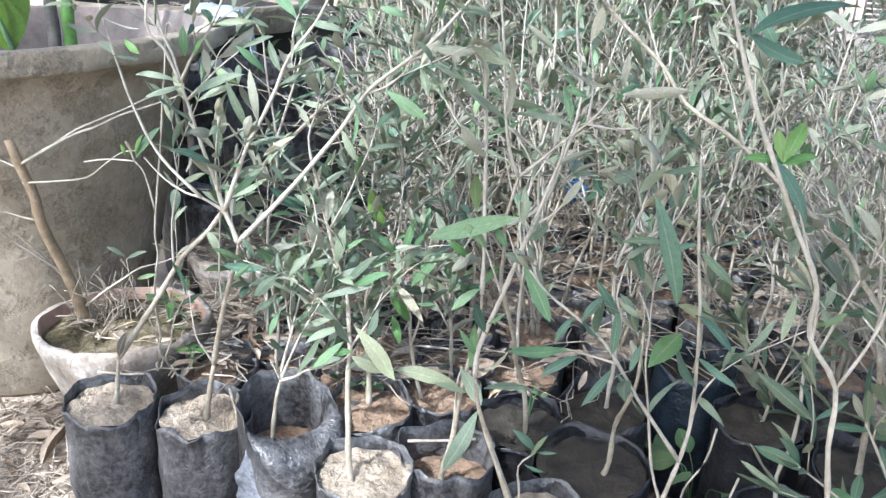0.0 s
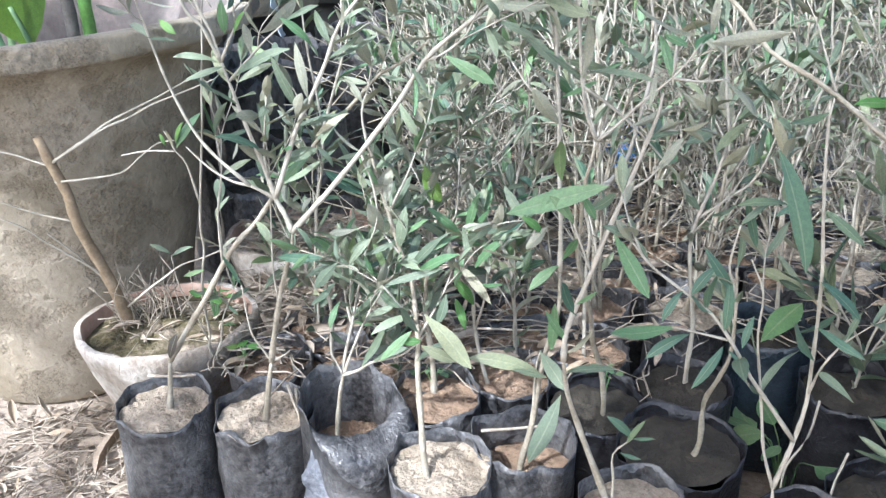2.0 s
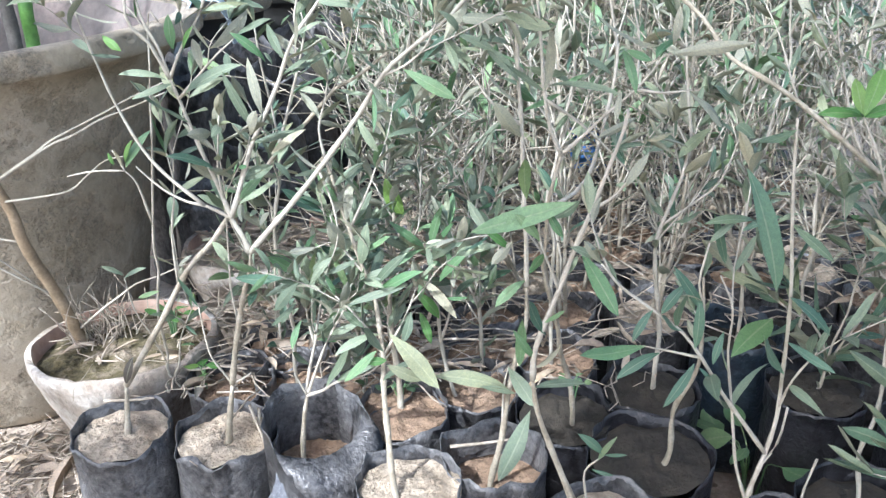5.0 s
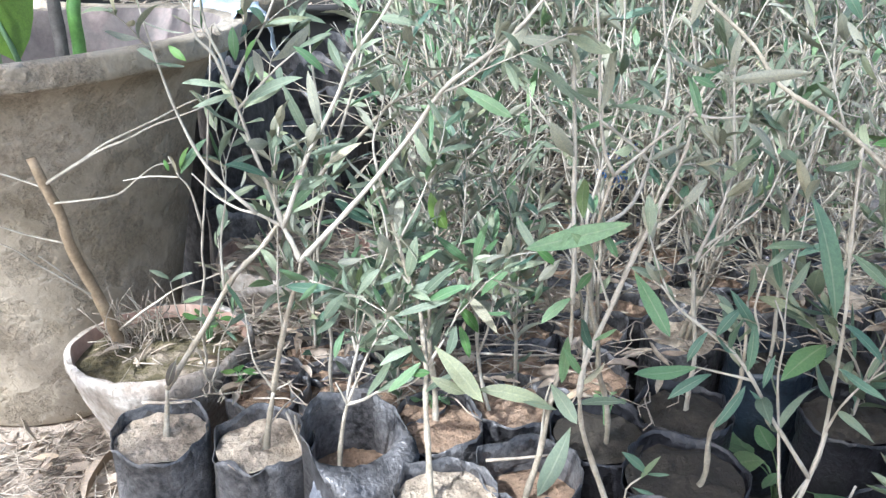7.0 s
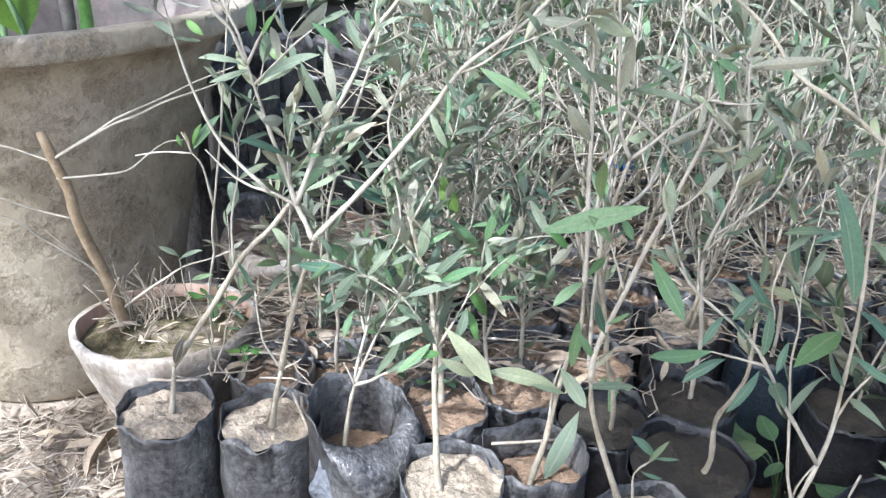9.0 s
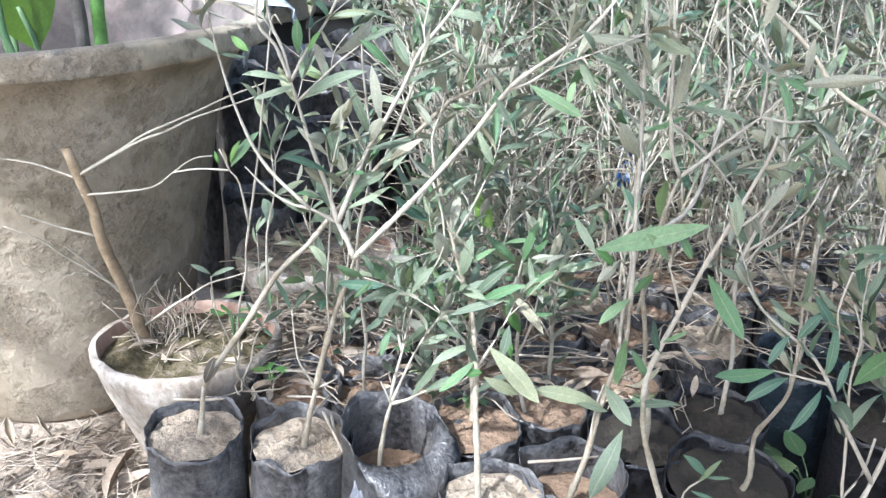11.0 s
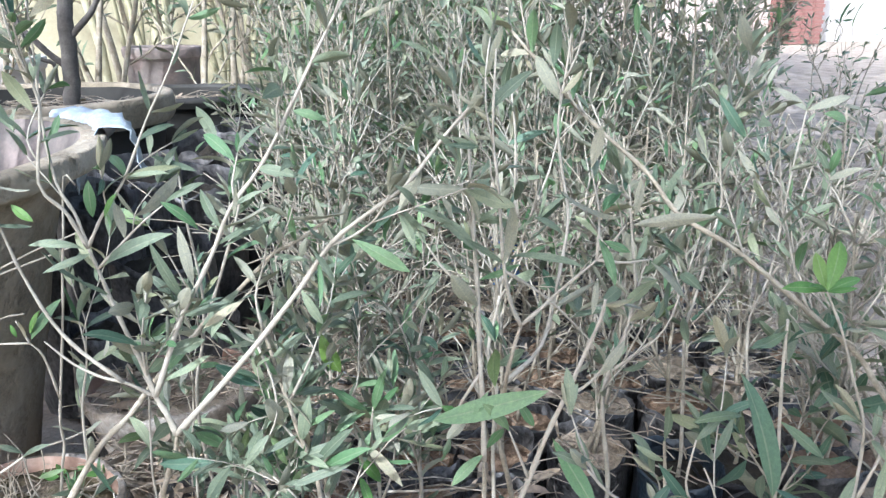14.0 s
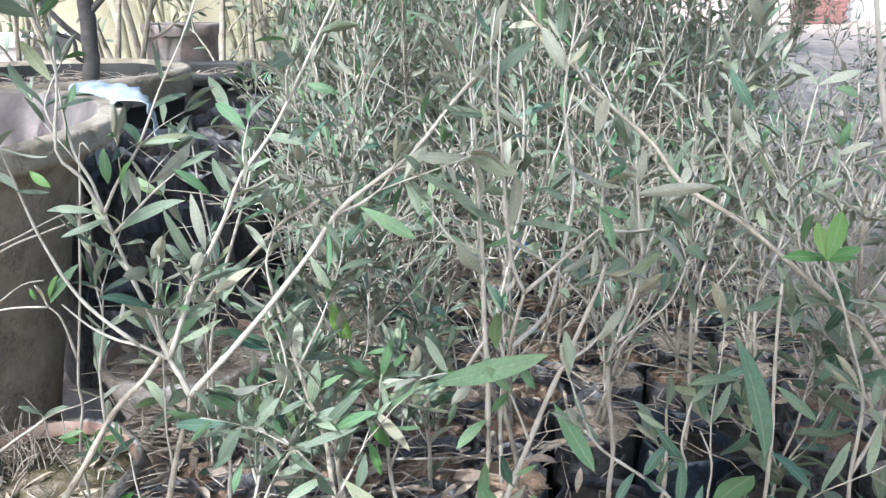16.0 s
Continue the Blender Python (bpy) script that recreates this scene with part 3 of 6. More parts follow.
def sapling(x, y, branches, seed, label, bag=0, soil=0, leaf=0.06, gap=0.034, thick=0.0038, turn=0.0, group="saplings in bags", own=pick_leaf, low=0.45):
    """A bag with its woody plant. branches: (parent, how far up it, waypoints, thickness, leafiness); parent -1 starts in the soil."""
    r = random.Random(seed)
    # Brown soil of right-hand bags becomes the copy coloured dark for shade.
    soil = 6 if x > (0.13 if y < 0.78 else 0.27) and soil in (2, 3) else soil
    e = empty("sapling", x, y, 0, label, "sapling", group)
    o = Vector((x, y, 0))
    z0 = (0.2, 0.2, 0.2, 0.195, 0.185, 0.165, 0.195)[soil] - 0.012
    if bag is not None:
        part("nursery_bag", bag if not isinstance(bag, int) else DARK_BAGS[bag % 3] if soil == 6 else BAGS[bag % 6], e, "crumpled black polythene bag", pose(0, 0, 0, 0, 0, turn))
        part("soil", SOILS[soil], e, "dry sandy soil" if soil in (0, 1) else "soil with shade put into its colour" if soil == 6 else "reddish brown soil", pose(0, 0, 0, 0, 0, turn * 2) @ Matrix.Diagonal((1.19, 1.19, 1, 1) if bag is BAG_WIDE else (1, 1, 1, 1)))
    paths = []
    for i, (up, s, way, t, leafy_) in enumerate(branches):
        pts = [Vector(w) - o for w in way]
        if up >= 0:
            pts.insert(0, along(paths[up], s))
        else:
            pts.insert(0, Vector((pts[0].x * 0.6, pts[0].y * 0.6, z0)))
        full = []
        for a, b in zip(pts, pts[1:]):
            n = max(1, round((b - a).length / 0.05))
            for k in range(n):
                j = 0.0028 if k else 0
                full.append(a.lerp(b, k / n) + Vector((r.gauss(0, j), r.gauss(0, j), 0)))
        full.append(pts[-1])
        p = smooth_path(full, 3)
        paths.append(p)
        rad = thick * t * ((1.25 if up < 0 else 0.95) if x < 0.25 and y < 0.95 else 0.95)
        soup = Soup()
        soup.tube(p, taper(len(p), rad, max(0.0007, rad * 0.4)), 8, 0, 0.22)
        part("stem" if up < 0 else "branch", soup.mesh("branch", [M_BARK if rad > 0.0036 else M_TWIG]), e)
        L = sum((b - a).length for a, b in zip(p, p[1:]))
        poses = leaves_along(r, p, low, gap * 1.5, leaf) if leafy_ > 0 else []
        if leafy_ < 1:
            poses = [m for m in poses if r.random() < leafy_]
        for k in range(round(16 * leafy_ * L)):
            s2 = r.uniform(low * 0.7, 0.98)
            a = along(p, s2)
            d = spread(r, along(p, min(1, s2 + 0.05)) - along(p, s2 - 0.05), r.uniform(0.4, 0.9))
            d = (d + Vector((0, 0, 0.35))).normalized()
            q = wander(r, a, a + d * r.uniform(0.03, 0.12), 0.008, 3, 0.003)
            tw = Soup()
            tw.tube(q, taper(len(q), min(0.0016, rad * 0.5), 0.0006), 5, 0)
            part("twig", tw.mesh("twig", [M_TWIG]), e)
            poses += leaves_along(r, q, 0.3, gap, leaf)
        for m in poses:
            part("leaf", own(r), e, "", m)
    return e


def big_leaf(e, a, b, meshes, form=0, roll=0.0, wide=1.0, label=""):
    """One leaf of a plant that stands out, from its stalk at a to its tip at b."""
    o = e.matrix_basis.translation
    a, b = Vector(a) - o, Vector(b) - o
    roll = roll if b.x >= a.x else -roll
    m = leaf_pose(a, b - a, roll, 1) @ Matrix.Diagonal(((b - a).length, (b - a).length * wide, (b - a).length, 1))
    return part("leaf", meshes[form % len(meshes)], e, label, m)


def set_leaf(e, a, b, meshes, form=0, turn=0.0, wide=1.0, label=""):
    """One leaf from its stalk at a to its tip at b; turn rolls it from its upper side (0) to its underside (pi)."""
    o = e.matrix_basis.translation
    a, b = Vector(a) - o, Vector(b) - o
    x = (b - a).normalized()
    z = Vector((-0.1, -0.75, 0.65))
    z = (z - x * z.dot(x)).normalized()
    m = Matrix((x, z.cross(x), z)).transposed().to_4x4()
    size = (b - a).length
    return part("leaf", meshes[form % len(meshes)], e, label, Matrix.Translation(a) @ m @ Matrix.Rotation(turn if form % 2 else -turn, 4, "X") @ Matrix.Diagonal((size * 1.06, size * wide * 0.86, size, 1)))

# ---- front rows ----

A = sapling(-0.36, 0.92, [
    (-1, 0, [(-0.354, 0.92, 0.202), (-0.351, 0.923, 0.229), (-0.346, 0.925, 0.271)], 1.15, 0),
    (0, 1.00, [(-0.313, 0.923, 0.321), (-0.258, 0.92, 0.408), (-0.206, 0.91, 0.469), (-0.172, 0.9, 0.514), (-0.118, 0.89, 0.576), (-0.082, 0.88, 0.61), (-0.048, 0.875, 0.645), (-0.025, 0.87, 0.658), (0.009, 0.86, 0.683)], 1.05, 0),
    (1, 0.67, [(-0.098, 0.88, 0.629), (-0.081, 0.875, 0.678), (-0.07, 0.87, 0.718)], 0.50, 0.65),
    (1, 0.25, [(-0.256, 0.92, 0.474), (-0.243, 0.915, 0.532), (-0.244, 0.91, 0.574)], 0.45, 0.65)],
    1, "forked olive sapling in a black bag of pale sandy soil", 0, 0, 0.045, 0.03)
set_leaf(A, (-0.341, 0.915, 0.279), (-0.329, 0.905, 0.314), BLACKS, 1, .3, 1.5, "blackened dead leaf")
set_leaf(A, (-0.082, 0.88, 0.61), (-0.119, 0.87, 0.578), LEAVES, 0, .4, 1)
set_leaf(A, (-0.169, 0.9, 0.515), (-0.138, 0.88, 0.557), FRESH, 1, .2, 1.1)
set_leaf(A, (-0.047, 0.87, 0.646), (-0.015, 0.86, 0.638), LEAVES, 2, .5, 1)
set_leaf(A, (-0.025, 0.87, 0.658), (-0.031, 0.85, 0.691), FRESH, 0, .6, 1)
set_leaf(A, (-0.244, 0.91, 0.574), (-0.259, 0.9, 0.586), LEAVES, 1, .5, 1)

B = sapling(-0.225, 0.905, [
    (-1, 0, [(-0.221, 0.895, 0.185), (-0.211, 0.888, 0.241), (-0.199, 0.88, 0.295)], 1.29, 0),
    (0, 1.00, [(-0.187, 0.87, 0.347), (-0.169, 0.857, 0.412), (-0.152, 0.845, 0.459), (-0.147, 0.835, 0.482)], 1.06, 0),
    (1, 1.00, [(-0.155, 0.84, 0.501), (-0.164, 0.845, 0.517), (-0.175, 0.848, 0.555), (-0.187, 0.852, 0.587), (-0.196, 0.855, 0.614), (-0.204, 0.855, 0.644), (-0.21, 0.855, 0.665)], 0.87, 0.22),
    (2, 1.00, [(-0.217, 0.85, 0.686), (-0.223, 0.845, 0.703), (-0.239, 0.84, 0.729), (-0.229, 0.84, 0.796), (-0.239, 0.83, 0.845), (-0.246, 0.83, 0.889)], 0.55, 0.62),
    (2, 1.00, [(-0.214, 0.853, 0.686), (-0.217, 0.852, 0.699), (-0.228, 0.85, 0.728), (-0.231, 0.85, 0.834), (-0.231, 0.85, 0.881)], 0.51, 0.52),
    (2, 1.00, [(-0.201, 0.853, 0.682), (-0.193, 0.852, 0.696), (-0.171, 0.85, 0.727), (-0.147, 0.85, 0.778), (-0.121, 0.84, 0.823), (-0.096, 0.84, 0.879)], 0.46, 0.72),
    (2, 0.86, [(-0.18, 0.852, 0.668), (-0.159, 0.85, 0.688), (-0.141, 0.85, 0.702)], 0.41, 0.62),
    (2, 0.29, [(-0.149, 0.842, 0.558), (-0.132, 0.84, 0.6), (-0.112, 0.835, 0.635), (-0.095, 0.83, 0.668), (-0.079, 0.825, 0.703), (-0.031, 0.82, 0.773), (-0.003, 0.82, 0.826), (0.025, 0.81, 0.877)], 0.74, 0.42),
    (1, 1.00, [(-0.117, 0.832, 0.515), (-0.102, 0.83, 0.531), (-0.064, 0.825, 0.575), (-0.022, 0.82, 0.628), (0.007, 0.81, 0.671), (0.038, 0.8, 0.698), (0.074, 0.79, 0.727), (0.107, 0.8, 0.764), (0.14, 0.79, 0.803)], 0.87, 0.27),
    (8, 0.55, [(0.027, 0.808, 0.678), (0.047, 0.8, 0.695), (0.058, 0.79, 0.718)], 0.41, 0.62),
    (2, 0.29, [(-0.195, 0.86, 0.528), (-0.217, 0.87, 0.53), (-0.242, 0.87, 0.546), (-0.265, 0.87, 0.571)], 0.55, 0.17),
    (10, 0.25, [(-0.23, 0.86, 0.562), (-0.252, 0.86, 0.594), (-0.269, 0.855, 0.642), (-0.279, 0.85, 0.686), (-0.284, 0.84, 0.725), (-0.288, 0.84, 0.746)], 0.55, 0.22),
    (0, 1.00, [(-0.209, 0.877, 0.316), (-0.217, 0.873, 0.336), (-0.22, 0.87, 0.365), (-0.222, 0.87, 0.403)], 0.41, 0),
    (0, 1.00, [(-0.18, 0.875, 0.307), (-0.172, 0.87, 0.316)], 0.37, 0),
    (1, 0.25, [(-0.181, 0.865, 0.423), (-0.177, 0.862, 0.48), (-0.172, 0.86, 0.547), (-0.173, 0.86, 0.579)], 0.37, 0.52),
    (8, 0.33, [(-0.054, 0.827, 0.536), (-0.052, 0.83, 0.497), (-0.066, 0.84, 0.46)], 0.37, 0.62)],
    2, "tall forked olive sapling with pale stems in a black bag", 1, 1, 0.045, 0.024)
set_leaf(B, (-0.2, 0.855, 0.646), (-0.143, 0.83, 0.686), LEAVES, 0, .3, 1)
set_leaf(B, (-0.218, 0.86, 0.629), (-0.25, 0.84, 0.66), LEAVES, 3, .7, .9)
set_leaf(B, (-0.211, 0.85, 0.664), (-0.249, 0.84, 0.681), LEAVES, 1, .5, .9)
set_leaf(B, (-0.207, 0.85, 0.661), (-0.24, 0.83, 0.652), LEAVES, 0, .6, .9)
set_leaf(B, (-0.196, 0.85, 0.621), (-0.218, 0.84, 0.64), LEAVES, 2, .4, .8)
set_leaf(B, (-0.128, 0.84, 0.615), (-0.149, 0.82, 0.669), LEAVES, 0, .3, .8)
set_leaf(B, (-0.119, 0.84, 0.628), (-0.125, 0.83, 0.68), PALES, 1, .2, .9)
set_leaf(B, (-0.163, 0.855, 0.637), (-0.166, 0.85, 0.608), PALES, 3, 2.8, 1.7)
set_leaf(B, (-0.169, 0.855, 0.58), (-0.168, 0.85, 0.605), PALES, 0, 2.6, 1.1)
set_leaf(B, (-0.201, 0.85, 0.582), (-0.203, 0.845, 0.563), PALES, 3, .6, 1.6)
set_leaf(B, (-0.109, 0.835, 0.682), (-0.129, 0.82, 0.712), FRESH, 1, .3, 1)
set_leaf(B, (-0.264, 0.84, 0.711), (-0.249, 0.83, 0.699), LIMES, 1, .4, 1.7)
set_leaf(B, (-0.246, 0.84, 0.723), (-0.283, 0.83, 0.729), PALES, 0, 2.4, .9)
set_leaf(B, (-0.251, 0.845, 0.689), (-0.278, 0.84, 0.693), LEAVES, 2, .5, .9)
set_leaf(B, (-0.201, 0.85, 0.694), (-0.2, 0.84, 0.724), FRESH, 1, .3, 1.6)
set_leaf(B, (-0.191, 0.85, 0.693), (-0.181, 0.84, 0.716), LIMES, 0, .3, 1.4)
set_leaf(B, (-0.112, 0.83, 0.59), (-0.082, 0.82, 0.616), PALES, 1, .2, 1)
set_leaf(B, (-0.081, 0.83, 0.614), (-0.108, 0.82, 0.591), LEAVES, 1, .4, 1.1)
set_leaf(B, (-0.065, 0.825, 0.575), (-0.093, 0.815, 0.6), PALES, 0, 2.7, .9)
set_leaf(B, (0.025, 0.81, 0.675), (0.074, 0.79, 0.649), FRESH, 3, .4, .9)
set_leaf(B, (0.044, 0.8, 0.681), (0.064, 0.79, 0.709), DARKS, 0, .3, 1)
set_leaf(B, (-0.006, 0.815, 0.654), (-0.002, 0.8, 0.617), FRESH, 0, 2.6, 1)
set_leaf(B, (-0.042, 0.84, 0.692), (-0.086, 0.83, 0.668), LEAVES, 2, .4, .8)
set_leaf(B, (0.007, 0.81, 0.671), (-0.021, 0.8, 0.692), LEAVES, 3, .5, .9)
set_leaf(B, (-0.022, 0.82, 0.628), (-0.006, 0.81, 0.595), LEAVES, 1, .3, 1)
set_leaf(B, (-0.009, 0.815, 0.663), (0.01, 0.8, 0.64), LEAVES, 0, .4, 1)
set_leaf(B, (-0.151, 0.845, 0.537), (-0.155, 0.84, 0.517), PALES, 1, 2.2, 2)
set_leaf(B, (-0.222, 0.87, 0.403), (-0.232, 0.86, 0.447), DARKS, 2, .7, .8)
set_leaf(B, (-0.095, 0.83, 0.668), (-0.056, 0.82, 0.689), LEAVES, 2, .3, .7)
set_leaf(B, (-0.078, 0.82, 0.703), (-0.053, 0.81, 0.723), LEAVES, 0, .3, .8)
set_leaf(B, (-0.076, 0.82, 0.696), (-0.068, 0.81, 0.726), PALES, 2, .3, .8)
set_leaf(B, (-0.132, 0.84, 0.6), (-0.092, 0.83, 0.612), LEAVES, 1, .6, .8)
set_leaf(B, (-0.157, 0.845, 0.532), (-0.107, 0.83, 0.558), LEAVES, 2, .4, .7)
set_leaf(B, (-0.171, 0.85, 0.727), (-0.135, 0.84, 0.738), LEAVES, 0, .4, .7)

C = sapling(-0.11, 0.89, [
    (-1, 0, [(-0.122, 0.875, 0.143), (-0.122, 0.872, 0.197), (-0.115, 0.868, 0.253), (-0.108, 0.865, 0.284)], 0.94, 0),
    (0, 1.00, [(-0.107, 0.872, 0.301), (-0.096, 0.88, 0.345), (-0.091, 0.885, 0.369), (-0.081, 0.89, 0.411), (-0.072, 0.89, 0.44)], 0.61, 0.75),
    (0, 1.00, [(-0.092, 0.867, 0.325), (-0.075, 0.87, 0.362), (-0.054, 0.86, 0.401), (-0.044, 0.86, 0.431)], 0.49, 0.85),
    (0, 1.00, [(-0.087, 0.858, 0.295), (-0.07, 0.85, 0.31), (-0.035, 0.845, 0.322), (-0.013, 0.84, 0.342), (-0.001, 0.83, 0.361)], 0.57, 0),
    (0, 1.00, [(-0.115, 0.862, 0.304), (-0.12, 0.86, 0.317)], 0.36, 0),
    (1, 0.40, [(-0.102, 0.885, 0.377), (-0.104, 0.89, 0.415), (-0.106, 0.89, 0.441)], 0.45, 0.75)],
    3, "leafy young sapling in a slumped bag with a folded rim", BAG_FOLDED, 5, 0.045, 0.026, 0.0038, 10)
set_leaf(C, (-0.103, 0.885, 0.428), (-0.143, 0.87, 0.415), LEAVES, 0, .3, 1.1)
set_leaf(C, (-0.112, 0.88, 0.401), (-0.134, 0.86, 0.378), LEAVES, 3, .4, 1.3)
set_leaf(C, (-0.108, 0.88, 0.377), (-0.122, 0.86, 0.355), FRESH, 1, .3, 1.2)
set_leaf(C, (-0.093, 0.885, 0.424), (-0.101, 0.87, 0.471), LEAVES, 1, .2, 1)
set_leaf(C, (-0.09, 0.885, 0.421), (-0.058, 0.87, 0.448), LEAVES, 0, .5, 1)
set_leaf(C, (-0.097, 0.885, 0.424), (-0.08, 0.87, 0.464), FRESH, 2, .2, 1)
set_leaf(C, (-0.095, 0.885, 0.421), (-0.13, 0.87, 0.433), LEAVES, 2, .5, 1)
set_leaf(C, (-0.089, 0.885, 0.414), (-0.07, 0.87, 0.391), LEAVES, 0, .3, 1)
set_leaf(C, (-0.075, 0.87, 0.362), (-0.046, 0.86, 0.377), LEAVES, 1, .4, 1.2)
set_leaf(C, (-0.054, 0.86, 0.401), (-0.025, 0.85, 0.4), LEAVES, 0, .4, 1.1)
set_leaf(C, (-0.044, 0.86, 0.431), (-0.025, 0.85, 0.473), LEAVES, 2, .3, 1)
set_leaf(C, (-0.047, 0.86, 0.424), (-0.061, 0.85, 0.463), FRESH, 0, .3, 1)
set_leaf(C, (-0.077, 0.89, 0.433), (-0.11, 0.88, 0.459), LEAVES, 0, .3, 1)
set_leaf(C, (-0.073, 0.89, 0.437), (-0.044, 0.88, 0.476), LEAVES, 1, .3, 1)
set_leaf(C, (-0.07, 0.85, 0.31), (-0.03, 0.84, 0.338), LEAVES, 0, .5, 1.2)
set_leaf(C, (-0.083, 0.855, 0.301), (-0.045, 0.84, 0.358), LEAVES, 2, .4, .9)
set_leaf(C, (-0.103, 0.87, 0.323), (-0.122, 0.86, 0.344), LEAVES, 3, .4, 1.3)
part("flap", flap_mesh(), C, "greyish torn flap of polythene")

D = sapling(0.012, 0.79, [
    (-1, 0, [(-0, 0.775, 0.18), (-0.007, 0.782, 0.229), (-0.009, 0.79, 0.272), (-0.012, 0.805, 0.32), (-0.011, 0.82, 0.357), (-0.014, 0.83, 0.381), (-0.018, 0.84, 0.421), (-0.03, 0.845, 0.458), (-0.044, 0.85, 0.508), (-0.054, 0.855, 0.547), (-0.062, 0.86, 0.574)], 0.84, 0),
    (0, 1.00, [(-0.066, 0.86, 0.608), (-0.057, 0.86, 0.638), (-0.051, 0.86, 0.668)], 0.44, 0.85),
    (0, 0.46, [(0.015, 0.83, 0.402), (0.028, 0.83, 0.436)], 0.45, 0.75),
    (0, 0.50, [(-0.042, 0.83, 0.409), (-0.06, 0.83, 0.43)], 0.41, 0.80),
    (0, 0.80, [(-0.019, 0.85, 0.542), (-0.009, 0.85, 0.567)], 0.41, 0.90),
    (0, 0.70, [(-0.053, 0.85, 0.483), (-0.061, 0.85, 0.516)], 0.36, 0.90)],
    4, "leafy olive sapling in a black bag of crumbly pale soil", 2, 0, 0.045, 0.026)
set_leaf(D, (-0.002, 0.8, 0.398), (0.05, 0.765, 0.354), LEAVES, 3, .25, 1.15)
set_leaf(D, (-0.006, 0.79, 0.365), (0.028, 0.775, 0.353), LEAVES, 1, .3, 1.5)
set_leaf(D, (-0.016, 0.8, 0.378), (-0.052, 0.79, 0.346), FRESH, 0, .3, 1.1)
set_leaf(D, (-0.031, 0.8, 0.364), (-0.009, 0.795, 0.367), LIMES, 1, .3, 1.9)
set_leaf(D, (-0.013, 0.82, 0.386), (-0.059, 0.8, 0.385), LEAVES, 1, .6, 1)
set_leaf(D, (0.022, 0.82, 0.413), (0.016, 0.8, 0.385), LEAVES, 3, .3, 1.5)
set_leaf(D, (-0.018, 0.84, 0.421), (0.025, 0.81, 0.468), FRESH, 0, .5, 1)
set_leaf(D, (0.02, 0.82, 0.445), (-0.045, 0.82, 0.427), LEAVES, 2, .6, .8)
set_leaf(D, (-0.018, 0.84, 0.432), (0.011, 0.82, 0.48), LEAVES, 0, .3, 1)
set_leaf(D, (-0.031, 0.845, 0.458), (-0.023, 0.83, 0.503), LEAVES, 1, .3, 1.3)
set_leaf(D, (-0.034, 0.845, 0.471), (0.005, 0.83, 0.493), FRESH, 2, .5, .9)
set_leaf(D, (-0.035, 0.845, 0.465), (-0.065, 0.83, 0.457), LEAVES, 0, .3, 1)
set_leaf(D, (-0.04, 0.85, 0.49), (-0.076, 0.84, 0.505), LEAVES, 2, .4, .9)
set_leaf(D, (-0.044, 0.85, 0.508), (-0.037, 0.84, 0.551), PALES, 1, .3, 1.1)
set_leaf(D, (-0.05, 0.85, 0.529), (-0.069, 0.84, 0.561), FRESH, 0, .4, 1)
set_leaf(D, (-0.054, 0.85, 0.548), (-0.026, 0.84, 0.574), LEAVES, 1, .3, 1)
set_leaf(D, (-0.059, 0.86, 0.565), (-0.092, 0.85, 0.561), LEAVES, 0, .5, .9)
set_leaf(D, (-0.01, 0.815, 0.367), (-0.033, 0.8, 0.406), LEAVES, 3, .3, 1)
set_leaf(D, (-0.012, 0.8, 0.339), (0.022, 0.79, 0.373), LEAVES, 0, .4, .9)

P = sapling(0.10, 1.0, [
    (-1, 0, [(0.057, 0.985, 0.261), (0.052, 0.972, 0.31), (0.051, 0.96, 0.349), (0.043, 0.93, 0.424), (0.046, 0.92, 0.453)], 0.85, 0),
    (0, 0.37, [(0.071, 0.93, 0.412), (0.081, 0.92, 0.449)], 0.50, 0.60),
    (0, 0.55, [(0.026, 0.93, 0.413), (0.019, 0.93, 0.439)], 0.50, 0.70)],
    12, "bushy sapling with a rosette of fresh leaves", 2, 3, 0.045, 0.027)
set_leaf(P, (0.046, 0.92, 0.447), (0.054, 0.9, 0.499), FRESH, 0, .2, 1)
set_leaf(P, (0.037, 0.92, 0.448), (0.004, 0.9, 0.483), FRESH, 0, .4, 1)
set_leaf(P, (0.048, 0.92, 0.45), (0.075, 0.9, 0.481), FRESH, 2, .3, 1)
set_leaf(P, (0.037, 0.92, 0.444), (0.001, 0.9, 0.439), FRESH, 1, .5, 1)
set_leaf(P, (0.053, 0.92, 0.446), (0.087, 0.9, 0.46), LEAVES, 0, .5, .9)
set_leaf(P, (0.054, 0.93, 0.397), (0.084, 0.91, 0.446), FRESH, 0, .3, 1)
set_leaf(P, (0.034, 0.92, 0.405), (0.072, 0.89, 0.373), PALES, 0, .2, 1.1)
set_leaf(P, (0.057, 0.94, 0.369), (0.088, 0.92, 0.375), FRESH, 2, .6, .9)
set_leaf(P, (0.043, 0.93, 0.431), (0.02, 0.91, 0.464), LEAVES, 1, .3, 1)
set_leaf(P, (0.047, 0.93, 0.424), (0.061, 0.91, 0.471), LEAVES, 3, .3, 1.1)
set_leaf(P, (0.028, 0.95, 0.347), (0.042, 0.93, 0.315), LIMES, 0, .3, 1.5)
set_leaf(P, (0.052, 0.95, 0.337), (0.036, 0.93, 0.378), LIMES, 1, .4, 1.3)
set_leaf(P, (0.043, 0.93, 0.416), (0.026, 0.91, 0.387), FRESH, 1, .3, 1.1)
set_leaf(P, (0.019, 0.93, 0.439), (-0.01, 0.91, 0.465), LEAVES, 0, .4, 1)

